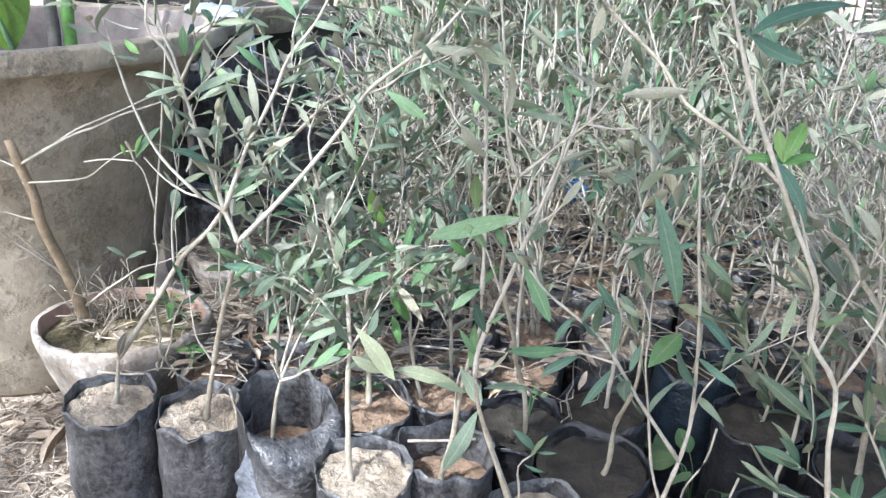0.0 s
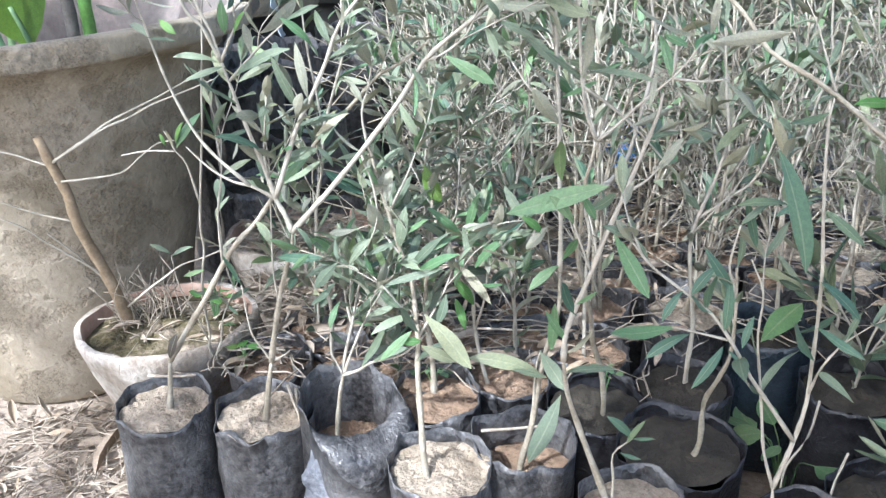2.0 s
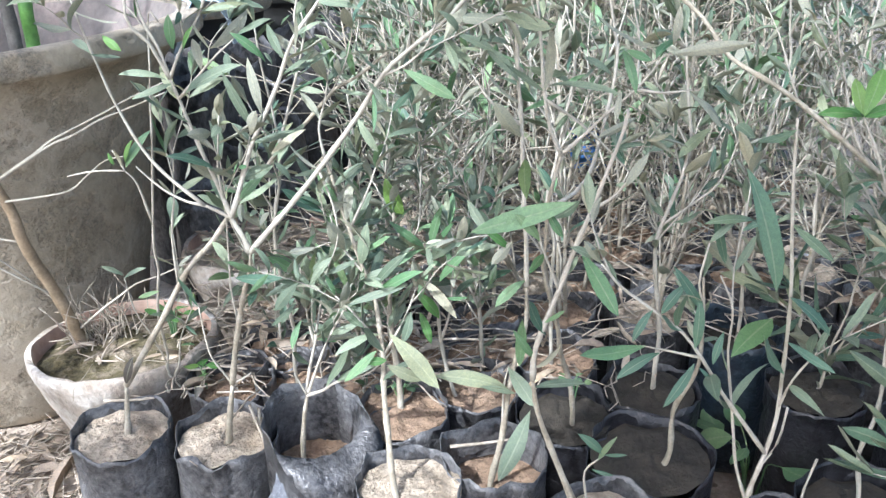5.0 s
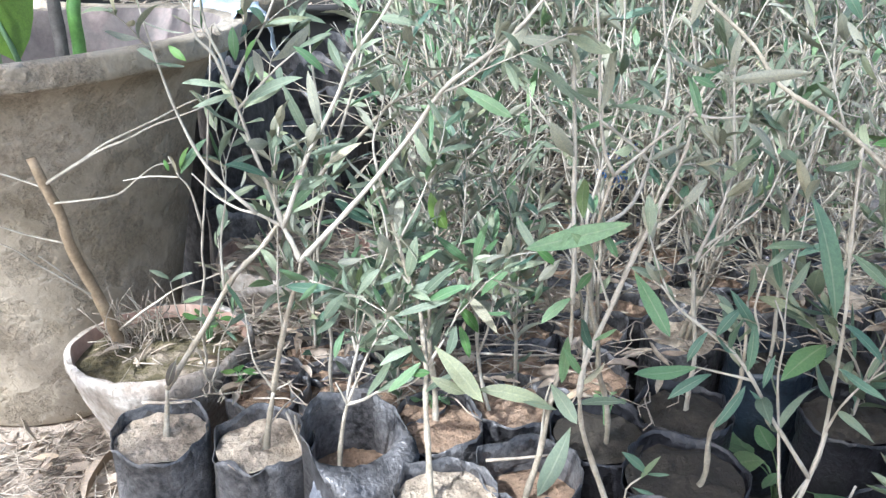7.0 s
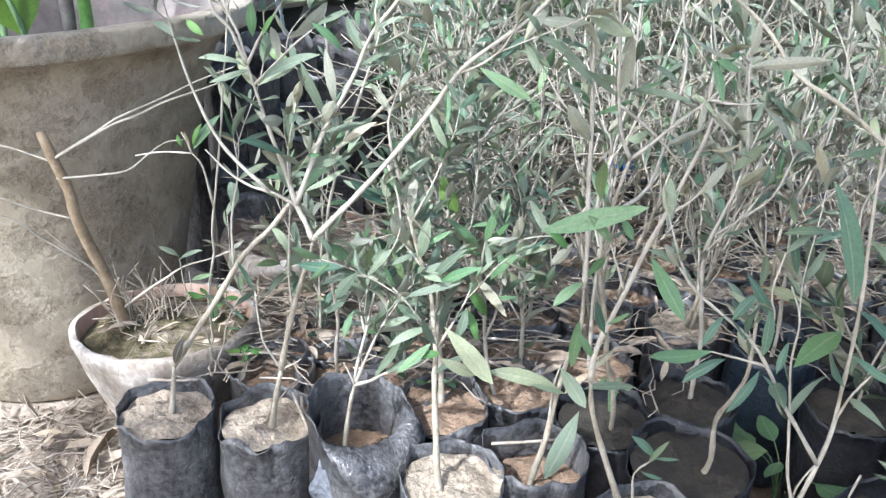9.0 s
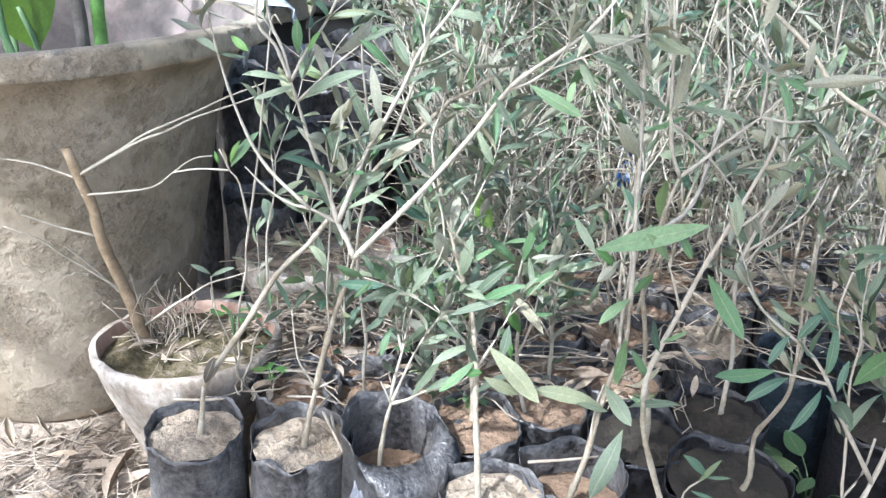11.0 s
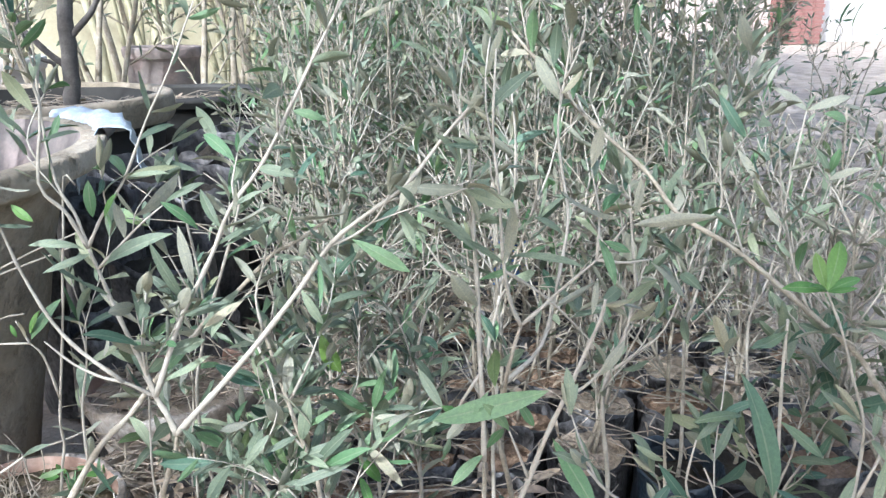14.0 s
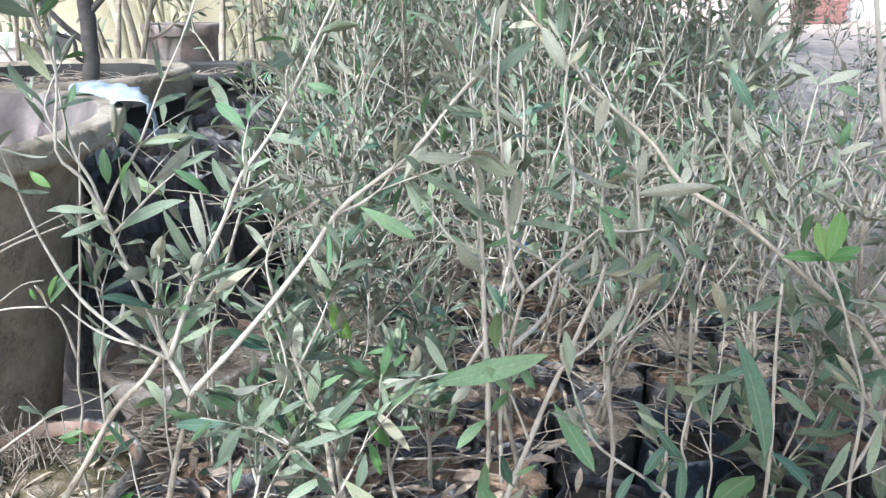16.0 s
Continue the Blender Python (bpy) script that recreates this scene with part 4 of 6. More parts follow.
E_ = sapling(0.112, 0.84, [
    (-1, 0, [(0.107, 0.825, 0.18), (0.119, 0.812, 0.249), (0.125, 0.8, 0.315), (0.133, 0.795, 0.363), (0.143, 0.79, 0.406), (0.143, 0.79, 0.452)], 0.90, 0),
    (0, 1.00, [(0.143, 0.795, 0.501), (0.14, 0.8, 0.56), (0.138, 0.8, 0.618), (0.134, 0.8, 0.673), (0.132, 0.8, 0.726), (0.131, 0.8, 0.72), (0.128, 0.8, 0.781)], 0.75, 0.37),
    (0, 0.36, [(0.12, 0.795, 0.327), (0.125, 0.79, 0.358)], 0.45, 0),
    (1, 0.43, [(0.11, 0.8, 0.641), (0.091, 0.8, 0.669)], 0.45, 0.55),
    (1, 0.24, [(0.119, 0.81, 0.496), (0.114, 0.81, 0.47)], 0.45, 0.55)],
    5, "upright sapling with a tall pale stem and fresh leaves", 3, 5, 0.045)
set_leaf(E_, (0.126, 0.79, 0.328), (0.058, 0.78, 0.363), LEAVES, 1, .4, 1)
set_leaf(E_, (0.133, 0.79, 0.324), (0.093, 0.78, 0.343), LEAVES, 2, .5, .9)
set_leaf(E_, (0.123, 0.78, 0.363), (0.149, 0.765, 0.327), LEAVES, 3, .2, 1.5)
set_leaf(E_, (0.151, 0.78, 0.336), (0.2, 0.77, 0.351), LEAVES, 0, .5, 1)
set_leaf(E_, (0.147, 0.775, 0.311), (0.118, 0.75, 0.245), LEAVES, 3, .3, 1.25)
set_leaf(E_, (0.151, 0.785, 0.358), (0.184, 0.77, 0.388), PALES, 1, 2.6, 1.2)
set_leaf(E_, (0.136, 0.785, 0.36), (0.14, 0.775, 0.423), FRESH, 2, .25, 1.2)
set_leaf(E_, (0.143, 0.79, 0.459), (0.11, 0.775, 0.444), FRESH, 1, .3, 1.3)
set_leaf(E_, (0.145, 0.79, 0.465), (0.16, 0.78, 0.494), FRESH, 3, .3, 1.1)
set_leaf(E_, (0.125, 0.8, 0.49), (0.109, 0.79, 0.513), LIMES, 1, .4, 1.5)
set_leaf(E_, (0.13, 0.8, 0.499), (0.11, 0.79, 0.478), PALES, 3, 2.6, 1.5)
set_leaf(E_, (0.138, 0.8, 0.64), (0.098, 0.79, 0.67), PALES, 0, 2.6, .8)
set_leaf(E_, (0.137, 0.8, 0.657), (0.111, 0.79, 0.696), LEAVES, 1, .4, 1)
set_leaf(E_, (0.138, 0.8, 0.632), (0.173, 0.78, 0.648), FRESH, 2, .4, .9)
set_leaf(E_, (0.136, 0.8, 0.684), (0.156, 0.79, 0.706), LEAVES, 0, .4, .9)

E2 = sapling(0.225, 0.715, [
    (-1, 0, [(0.189, 0.7, 0.231), (0.164, 0.7, 0.3), (0.144, 0.695, 0.361), (0.138, 0.69, 0.401)], 0.91, 0),
    (0, 1.00, [(0.14, 0.688, 0.436), (0.159, 0.685, 0.494), (0.172, 0.68, 0.538), (0.183, 0.67, 0.576), (0.193, 0.66, 0.614), (0.201, 0.65, 0.647), (0.203, 0.645, 0.666)], 0.77, 0),
    (1, 0.57, [(0.202, 0.665, 0.591), (0.22, 0.66, 0.618)], 0.42, 0.25),
    (1, 0.29, [(0.15, 0.68, 0.521), (0.141, 0.68, 0.545)], 0.36, 0),
    (0, 0.17, [(0.191, 0.69, 0.294), (0.208, 0.685, 0.316)], 0.45, 0)],
    21, "slanting sapling with broad fresh leaves in a black bag", 0, 1, 0.045)
set_leaf(E2, (0.17, 0.67, 0.583), (0.082, 0.69, 0.552), FRESH, 0, .35, 1)
set_leaf(E2, (0.13, 0.685, 0.582), (0.124, 0.675, 0.623), FRESH, 3, .2, 1.2)
set_leaf(E2, (0.147, 0.68, 0.573), (0.158, 0.67, 0.553), FRESH, 1, .3, 1.4)
set_leaf(E2, (0.126, 0.69, 0.576), (0.111, 0.68, 0.558), FRESH, 1, .3, 1.3)
set_leaf(E2, (0.177, 0.68, 0.535), (0.206, 0.66, 0.486), FRESH, 3, .3, 1.05)
set_leaf(E2, (0.189, 0.66, 0.591), (0.177, 0.65, 0.573), PALES, 1, 2.5, 1.7)
set_leaf(E2, (0.207, 0.66, 0.598), (0.22, 0.65, 0.625), PALES, 1, .2, 1.2)
set_leaf(E2, (0.197, 0.65, 0.711), (0.206, 0.63, 0.685), FRESH, 0, .3, 1.2)
set_leaf(E2, (0.199, 0.645, 0.711), (0.214, 0.635, 0.705), FRESH, 1, .5, 1.5)
set_leaf(E2, (0.197, 0.65, 0.681), (0.193, 0.64, 0.658), PALES, 0, .2, 1)
set_leaf(E2, (0.141, 0.68, 0.545), (0.125, 0.675, 0.571), FRESH, 1, .3, 1.4)
set_leaf(E2, (0.208, 0.685, 0.316), (0.189, 0.675, 0.346), DARKS, 1, .4, 1.1)
set_leaf(E2, (0.208, 0.685, 0.316), (0.228, 0.675, 0.321), DARKS, 2, .4, 1)
set_leaf(E2, (0.203, 0.685, 0.311), (0.213, 0.675, 0.341), DARKS, 0, .4, .9)
set_leaf(E2, (0.197, 0.69, 0.297), (0.215, 0.68, 0.294), DARKS, 1, .5, .9)
set_leaf(E2, (0.147, 0.685, 0.463), (0.165, 0.67, 0.481), FRESH, 2, .3, .9)
set_leaf(E2, (0.148, 0.685, 0.451), (0.128, 0.68, 0.488), DARKS, 3, .3, 1.2)
set_leaf(E2, (0.139, 0.69, 0.425), (0.121, 0.68, 0.454), FRESH, 0, .4, 1.1)

F_ = sapling(0.212, 0.93, [
    (-1, 0, [(0.218, 0.92, 0.165), (0.211, 0.9, 0.27), (0.19, 0.87, 0.36), (0.166, 0.83, 0.455), (0.164, 0.79, 0.54), (0.169, 0.785, 0.57), (0.174, 0.78, 0.594)], 0.80, 0),
    (0, 1.00, [(0.163, 0.778, 0.619), (0.156, 0.775, 0.656), (0.152, 0.772, 0.697), (0.149, 0.77, 0.728), (0.144, 0.77, 0.774), (0.146, 0.77, 0.839)], 0.56, 0.40),
    (0, 1.00, [(0.196, 0.778, 0.614), (0.21, 0.775, 0.629), (0.239, 0.77, 0.656), (0.253, 0.768, 0.673), (0.262, 0.765, 0.688)], 0.52, 0),
    (1, 0.30, [(0.192, 0.79, 0.622), (0.225, 0.8, 0.59), (0.268, 0.82, 0.542)], 0.45, 0.40),
    (0, 0.80, [(0.208, 0.83, 0.551), (0.231, 0.86, 0.604), (0.246, 0.88, 0.666), (0.232, 0.88, 0.762), (0.245, 0.88, 0.874)], 0.60, 0.50),
    (2, 0.60, [(0.243, 0.78, 0.695), (0.237, 0.79, 0.734)], 0.41, 0.30),
    (2, 0.60, [(0.266, 0.77, 0.652), (0.291, 0.77, 0.654)], 0.41, 0)],
    6, "pale-stemmed sapling with a wide fork in a black bag", 4, 6, 0.045)
set_leaf(F_, (0.154, 0.77, 0.656), (0.165, 0.755, 0.716), PALES, 1, 2.8, 1)
set_leaf(F_, (0.269, 0.765, 0.688), (0.332, 0.75, 0.697), PALES, 0, 2.6, .95)
set_leaf(F_, (0.258, 0.765, 0.695), (0.194, 0.75, 0.715), LEAVES, 0, 2.7, .9)
set_leaf(F_, (0.269, 0.765, 0.695), (0.272, 0.755, 0.726), PALES, 1, .3, 1.1)
set_leaf(F_, (0.261, 0.76, 0.697), (0.243, 0.75, 0.711), FRESH, 3, .4, 1.3)
set_leaf(F_, (0.156, 0.775, 0.656), (0.12, 0.77, 0.683), LEAVES, 2, .6, .8)
set_leaf(F_, (0.161, 0.775, 0.661), (0.221, 0.76, 0.662), LEAVES, 0, .5, .7)
set_leaf(F_, (0.248, 0.77, 0.644), (0.266, 0.76, 0.625), PALES, 2, 2.5, 1.2)
set_leaf(F_, (0.289, 0.77, 0.652), (0.321, 0.755, 0.628), LEAVES, 3, 2.6, 1.1)
set_leaf(F_, (0.172, 0.775, 0.661), (0.191, 0.77, 0.671), FRESH, 1, .4, .9)
set_leaf(F_, (0.228, 0.86, 0.604), (0.252, 0.85, 0.576), LEAVES, 0, .4, 1)
set_leaf(F_, (0.241, 0.88, 0.648), (0.217, 0.87, 0.673), LEAVES, 1, .4, 1)
set_leaf(F_, (0.195, 0.79, 0.617), (0.187, 0.78, 0.588), LEAVES, 2, .4, 1)
set_leaf(F_, (0.225, 0.8, 0.59), (0.254, 0.79, 0.602), LEAVES, 0, .4, 1)

sapling(0.0, 0.945, [
    (-1, 0, [(-0.004, 0.96, 0.25), (-0.01, 0.97, 0.36), (0.0, 0.98, 0.47)], 0.9, 0.9),
    (0, 0.6, [(0.03, 0.98, 0.45), (0.04, 0.99, 0.56)], 0.5, 1.2)],
    7, "slim sapling in a black bag filled with reddish soil", 5, 2, 0.05, 0.034)
S8 = sapling(-0.245, 1.04, [
    (-1, 0, [(-0.329, 1.03, 0.225), (-0.317, 1, 0.298), (-0.299, 0.96, 0.383), (-0.283, 0.93, 0.456), (-0.268, 0.91, 0.519), (-0.254, 0.9, 0.591), (-0.24, 0.89, 0.673), (-0.23, 0.88, 0.726), (-0.221, 0.88, 0.718)], .55, 0),
    (0, 0.58, [(-0.28, 0.905, 0.541), (-0.289, 0.9, 0.558)], .42, 0),
    (1, 1.00, [(-0.322, 0.9, 0.559), (-0.353, 0.9, 0.554)], .3, 0),
    (1, 1.00, [(-0.295, 0.9, 0.574), (-0.299, 0.9, 0.582)], .3, 0),
    (-1, 0, [(-0.321, 1.03, 0.211), (-0.297, 1.01, 0.293), (-0.268, 1, 0.349)], .5, 0.50),
    (0, 0.12, [(-0.336, 0.97, 0.355), (-0.333, 0.95, 0.409)], .35, 0)],
    8, "thin upright sapling in a bag strewn with dry leaves", 0, 4, 0.035, 0.03)
set_leaf(S8, (-0.287, 0.9, 0.562), (-0.261, 0.89, 0.601), FRESH, 1, .2, 1.2)
set_leaf(S8, (-0.287, 0.9, 0.567), (-0.277, 0.89, 0.593), LIMES, 0, .2, 1.2)
set_leaf(S8, (-0.3, 0.9, 0.565), (-0.302, 0.895, 0.578), LIMES, 1, .3, 1.5)
set_leaf(S8, (-0.291, 0.9, 0.562), (-0.29, 0.89, 0.586), PALES, 2, .3, 1)
set_leaf(S8, (-0.333, 0.95, 0.411), (-0.349, 0.94, 0.429), LEAVES, 1, .4, 1.1)
set_leaf(S8, (-0.333, 0.95, 0.407), (-0.306, 0.94, 0.427), LEAVES, 0, .4, 1)
set_leaf(S8, (-0.321, 0.95, 0.38), (-0.296, 0.94, 0.392), FRESH, 1, .3, 1)
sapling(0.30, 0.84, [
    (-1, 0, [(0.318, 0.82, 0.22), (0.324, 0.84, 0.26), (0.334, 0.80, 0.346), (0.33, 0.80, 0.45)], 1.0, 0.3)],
    9, "thick-stemmed sapling in a black bag, soil coloured dark for shade", BAG_WIDE, 6, 0.055)
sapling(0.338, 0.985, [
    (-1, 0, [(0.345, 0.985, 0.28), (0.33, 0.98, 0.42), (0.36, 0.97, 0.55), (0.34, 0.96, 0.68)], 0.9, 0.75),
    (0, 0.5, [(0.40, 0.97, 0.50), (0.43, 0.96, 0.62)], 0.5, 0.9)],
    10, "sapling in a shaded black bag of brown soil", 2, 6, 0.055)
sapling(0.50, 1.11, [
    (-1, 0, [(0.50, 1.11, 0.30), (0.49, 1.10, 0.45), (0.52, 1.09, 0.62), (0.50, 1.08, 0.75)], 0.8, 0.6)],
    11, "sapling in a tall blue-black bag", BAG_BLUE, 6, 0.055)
sapling(0.12, 1.095, [
    (-1, 0, [(0.11, 1.04, 0.28), (0.10, 1.04, 0.40), (0.12, 1.03, 0.52)], 0.9, 1.3),
    (0, 0.4, [(0.06, 1.03, 0.42), (0.03, 1.02, 0.50)], 0.5, 1.3)],
    12, "bushy young sapling in a black bag", 3, 3, 0.052, 0.027, low=0.1)
S13 = sapling(0.0, 1.115, [
    (-1, 0, [(-0.02, 1.07, 0.28), (-0.01, 1.05, 0.40), (-0.01, 1.02, 0.50), (0.0, 1.0, 0.62)], 0.8, 0.9)],
    13, "bushy young sapling in a black bag", 4, 2, 0.052, 0.027, low=0.1)
big_leaf(S13, (-0.008, 0.985, 0.515), (0.006, 0.97, 0.468), LIMES, 1, 1.2, 1.6, "bright green leaf")
sapling(-0.15, 1.04, [
    (-1, 0, [(-0.15, 1.04, 0.28), (-0.16, 1.03, 0.40), (-0.14, 1.02, 0.55), (-0.15, 1.0, 0.70)], 0.8, 0.52)],
    14, "thin sapling in a black bag among straw", 5, 4, 0.048, 0.034)
sapling(0.22, 1.07, [
    (-1, 0, [(0.21, 1.06, 0.30), (0.20, 1.05, 0.45), (0.23, 1.04, 0.62), (0.22, 1.03, 0.78)], 0.8, 0.6)],
    15, "slender sapling in a black bag of brown soil", 0, 3, 0.05, 0.034)

# low leafy saplings between the front stems
for k, (x, y, bag_, soil_, tips) in enumerate((
        (-0.055, 1.00, 1, 3, ((-0.10, 0.97, 0.42), (-0.03, 0.96, 0.46), (-0.06, 0.98, 0.52))),
        (-0.19, 1.13, 4, 3, ((-0.24, 1.10, 0.44), (-0.17, 1.09, 0.50))))):
    sapling(x, y, [(-1, 0, [(x, y, 0.28), tips[0]], 0.6, 1.1)] + [(0, 0.35, [t], 0.45, 1.2) for t in tips[1:]], 60 + k,
            "low bushy sapling with many small leaves in a black bag", bag_, soil_, 0.055, 0.026, low=0.1)

# saplings that reach in from the near side
NEARSIDE = "near sapling with long dark green leaves reaching across the bed"
R1 = sapling(0.392, 0.675, [
    (-1, 0, [(0.342, 0.655, 0.257), (0.337, 0.65, 0.285)], 0.86, 0),
    (0, 1.00, [(0.343, 0.648, 0.315), (0.348, 0.645, 0.345), (0.351, 0.64, 0.385), (0.348, 0.635, 0.427), (0.34, 0.62, 0.477), (0.33, 0.605, 0.532), (0.317, 0.59, 0.586), (0.308, 0.58, 0.634), (0.301, 0.57, 0.673)], 0.68, 0),
    (1, 0.21, [(0.313, 0.63, 0.392), (0.272, 0.61, 0.456), (0.248, 0.605, 0.491), (0.216, 0.6, 0.519), (0.193, 0.595, 0.539), (0.176, 0.59, 0.561)], 0.61, 0.25),
    (0, 1.00, [(0.322, 0.645, 0.328), (0.305, 0.635, 0.412), (0.296, 0.63, 0.459), (0.294, 0.625, 0.501), (0.279, 0.62, 0.534)], 0.45, 0.25),
    (1, 0.36, [(0.35, 0.62, 0.434), (0.362, 0.61, 0.466)], 0.36, 0.45),
    (2, 0.47, [(0.241, 0.61, 0.472), (0.217, 0.61, 0.478)], 0.36, 0),
    (2, 0.51, [(0.263, 0.605, 0.511), (0.255, 0.6, 0.537), (0.26, 0.6, 0.571)], 0.36, 0.25)],
    16, "near sapling with long dark green leaves reaching across the bed", 1, 6, 0.045, 0.04, 0.0036)
# Most leaves of this sapling take the tone darkened for shade.
set_leaf(R1, (0.22, 0.61, 0.478), (0.166, 0.6, 0.471), FRESH, 3, .3, 1.1)
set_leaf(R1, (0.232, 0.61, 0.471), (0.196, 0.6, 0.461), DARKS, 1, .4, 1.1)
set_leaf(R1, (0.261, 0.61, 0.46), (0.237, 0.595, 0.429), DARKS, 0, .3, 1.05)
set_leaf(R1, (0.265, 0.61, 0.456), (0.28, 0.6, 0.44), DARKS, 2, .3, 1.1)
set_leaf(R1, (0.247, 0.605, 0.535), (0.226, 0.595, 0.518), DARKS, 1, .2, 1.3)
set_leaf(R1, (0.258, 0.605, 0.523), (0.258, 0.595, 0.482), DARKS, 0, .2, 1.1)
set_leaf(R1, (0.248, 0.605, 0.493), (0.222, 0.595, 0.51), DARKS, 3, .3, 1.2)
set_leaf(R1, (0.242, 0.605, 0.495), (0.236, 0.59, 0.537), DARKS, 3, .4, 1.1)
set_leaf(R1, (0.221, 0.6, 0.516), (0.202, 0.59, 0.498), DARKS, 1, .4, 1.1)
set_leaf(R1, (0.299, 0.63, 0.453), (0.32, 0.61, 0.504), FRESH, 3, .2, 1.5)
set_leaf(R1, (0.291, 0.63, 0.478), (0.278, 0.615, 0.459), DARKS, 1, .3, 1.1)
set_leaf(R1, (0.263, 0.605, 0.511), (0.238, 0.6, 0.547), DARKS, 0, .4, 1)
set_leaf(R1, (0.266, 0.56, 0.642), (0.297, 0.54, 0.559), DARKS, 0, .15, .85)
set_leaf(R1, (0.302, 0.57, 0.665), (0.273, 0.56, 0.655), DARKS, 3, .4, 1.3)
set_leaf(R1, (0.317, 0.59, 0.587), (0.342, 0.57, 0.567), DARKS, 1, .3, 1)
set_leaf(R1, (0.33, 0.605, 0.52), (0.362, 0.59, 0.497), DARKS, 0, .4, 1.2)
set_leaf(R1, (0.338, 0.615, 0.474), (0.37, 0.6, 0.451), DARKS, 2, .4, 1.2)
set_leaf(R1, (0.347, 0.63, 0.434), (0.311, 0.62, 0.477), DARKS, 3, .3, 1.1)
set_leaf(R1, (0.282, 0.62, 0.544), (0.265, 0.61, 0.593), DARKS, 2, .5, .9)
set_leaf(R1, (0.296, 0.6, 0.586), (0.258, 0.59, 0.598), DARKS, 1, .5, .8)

N0 = sapling(0.455, 0.53, [
    (-1, 0, [(0.43, 0.51, 0.40), (0.405, 0.49, 0.516), (0.335, 0.45, 0.653), (0.29, 0.44, 0.736), (0.265, 0.44, 0.80), (0.25, 0.44, 0.86)], 0.8, 0),
    (0, 0.5, [(0.42, 0.47, 0.60), (0.44, 0.46, 0.68)], 0.4, 0.2)],
    17, NEARSIDE, 2, 4, 0.045, 0.05, 0.0036)
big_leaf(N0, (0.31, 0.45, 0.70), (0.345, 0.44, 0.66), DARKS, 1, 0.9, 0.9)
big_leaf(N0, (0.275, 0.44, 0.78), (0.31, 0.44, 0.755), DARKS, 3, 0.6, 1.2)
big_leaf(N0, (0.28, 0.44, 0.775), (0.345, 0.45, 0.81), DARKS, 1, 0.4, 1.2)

sapling(0.66, 0.86, [
    (-1, 0, [(0.645, 0.85, 0.34), (0.627, 0.85, 0.427), (0.576, 0.86, 0.501), (0.458, 0.88, 0.602), (0.371, 0.90, 0.661), (0.30, 0.93, 0.74), (0.247, 0.95, 0.797), (0.204, 0.97, 0.848)], 1.15, 0.38),
    (0, 0.3, [(0.60, 0.85, 0.58), (0.59, 0.84, 0.68)], 0.5, 0.3),
    (0, 0.5, [(0.47, 0.87, 0.68), (0.455, 0.86, 0.74)], 0.4, 0.4)],
    18, "leaning sapling with a long slanting stem", 3, 2, 0.042)
K = (0.417, 0.70, 0.64)
K_ = sapling(0.50, 0.73, [
    (-1, 0, [(0.495, 0.725, 0.36), (0.486, 0.72, 0.50), (0.44, 0.705, 0.60), K], 0.7, 0.15),
    (0, 0.5, [(0.53, 0.71, 0.55), (0.54, 0.70, 0.66)], 0.5, 0.6)],
    19, "young sapling with a tuft of bright new leaves", 4, 3, 0.042)
for ang, up in ((0.2, 0.4), (1.6, 0.9), (2.9, 0.3), (4.0, 0.5), (5.2, 0.2), (0.9, 1.4)):
    big_leaf(K_, K, (K[0] + 0.035 * math.cos(ang), K[1] + 0.02 * math.sin(ang), K[2] + 0.03 * up), LIMES, int(ang * 2), 0.6, 1.2, "bright new leaf")
P_ = sapling(0.60, 1.13, [
    (-1, 0, [(0.605, 1.135, 0.38), (0.637, 1.14, 0.548), (0.642, 1.13, 0.664), (0.651, 1.13, 0.734)], 0.8, 0.2),
    (0, 0.6, [(0.69, 1.11, 0.62), (0.72, 1.10, 0.70)], 0.5, 0.5)],
    20, "slender sapling tipped with two pale leaves", 5, 2, 0.042)
set_leaf(P_, (0.651, 1.13, 0.734), (0.698, 1.11, 0.756), PALES, 1, 0.3, 1.1, "pale upturned leaf")
set_leaf(P_, (0.651, 1.13, 0.734), (0.601, 1.12, 0.767), PALES, 0, 0.3, 1.2, "pale upturned leaf")


# Mostly leaves whose green is darkened for the shade they stand in.
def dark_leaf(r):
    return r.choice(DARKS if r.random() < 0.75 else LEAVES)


for k, (x, y, tips) in enumerate((
        (0.60, 0.66, ((0.52, 0.64, 0.40), (0.60, 0.63, 0.48), (0.47, 0.65, 0.34), (0.66, 0.62, 0.50))),
        (0.56, 0.97, ((0.50, 0.95, 0.36), (0.58, 0.93, 0.46), (0.64, 0.95, 0.40))),
        (0.74, 0.78, ((0.66, 0.76, 0.42), (0.72, 0.74, 0.50), (0.80, 0.76, 0.52))))):
    sapling(x, y, [(-1, 0, [(x, y, 0.27), tips[0]], 0.7, 0.8)] + [(0, 0.25, [t], 0.5, 0.9) for t in tips[1:]], 70 + k,
            "bushy dark green sapling in shade, leaf tone darkened for it", k, 6, 0.07, 0.036, own=dark_leaf, low=0.1)

TAKEN = [(0.60, 0.66), (0.56, 0.97), (0.74, 0.78), (-0.055, 1.0), (0.10, 1.0), (0.225, 0.715), (-0.19, 1.13), (-0.36, 0.92), (-0.225, 0.905), (-0.11, 0.89), (0.012, 0.79), (0.112, 0.84), (0.212, 0.93), (0.0, 0.945), (-0.245, 1.04), (0.30, 0.84), (0.338, 0.985),
         (0.50, 1.11), (0.12, 1.095), (0.0, 1.115), (-0.15, 1.04), (0.22, 1.07), (0.66, 0.86), (0.60, 1.13), (-0.27, 1.45), (-0.16, 1.45)]

# ---- the bed of saplings behind the front rows ----


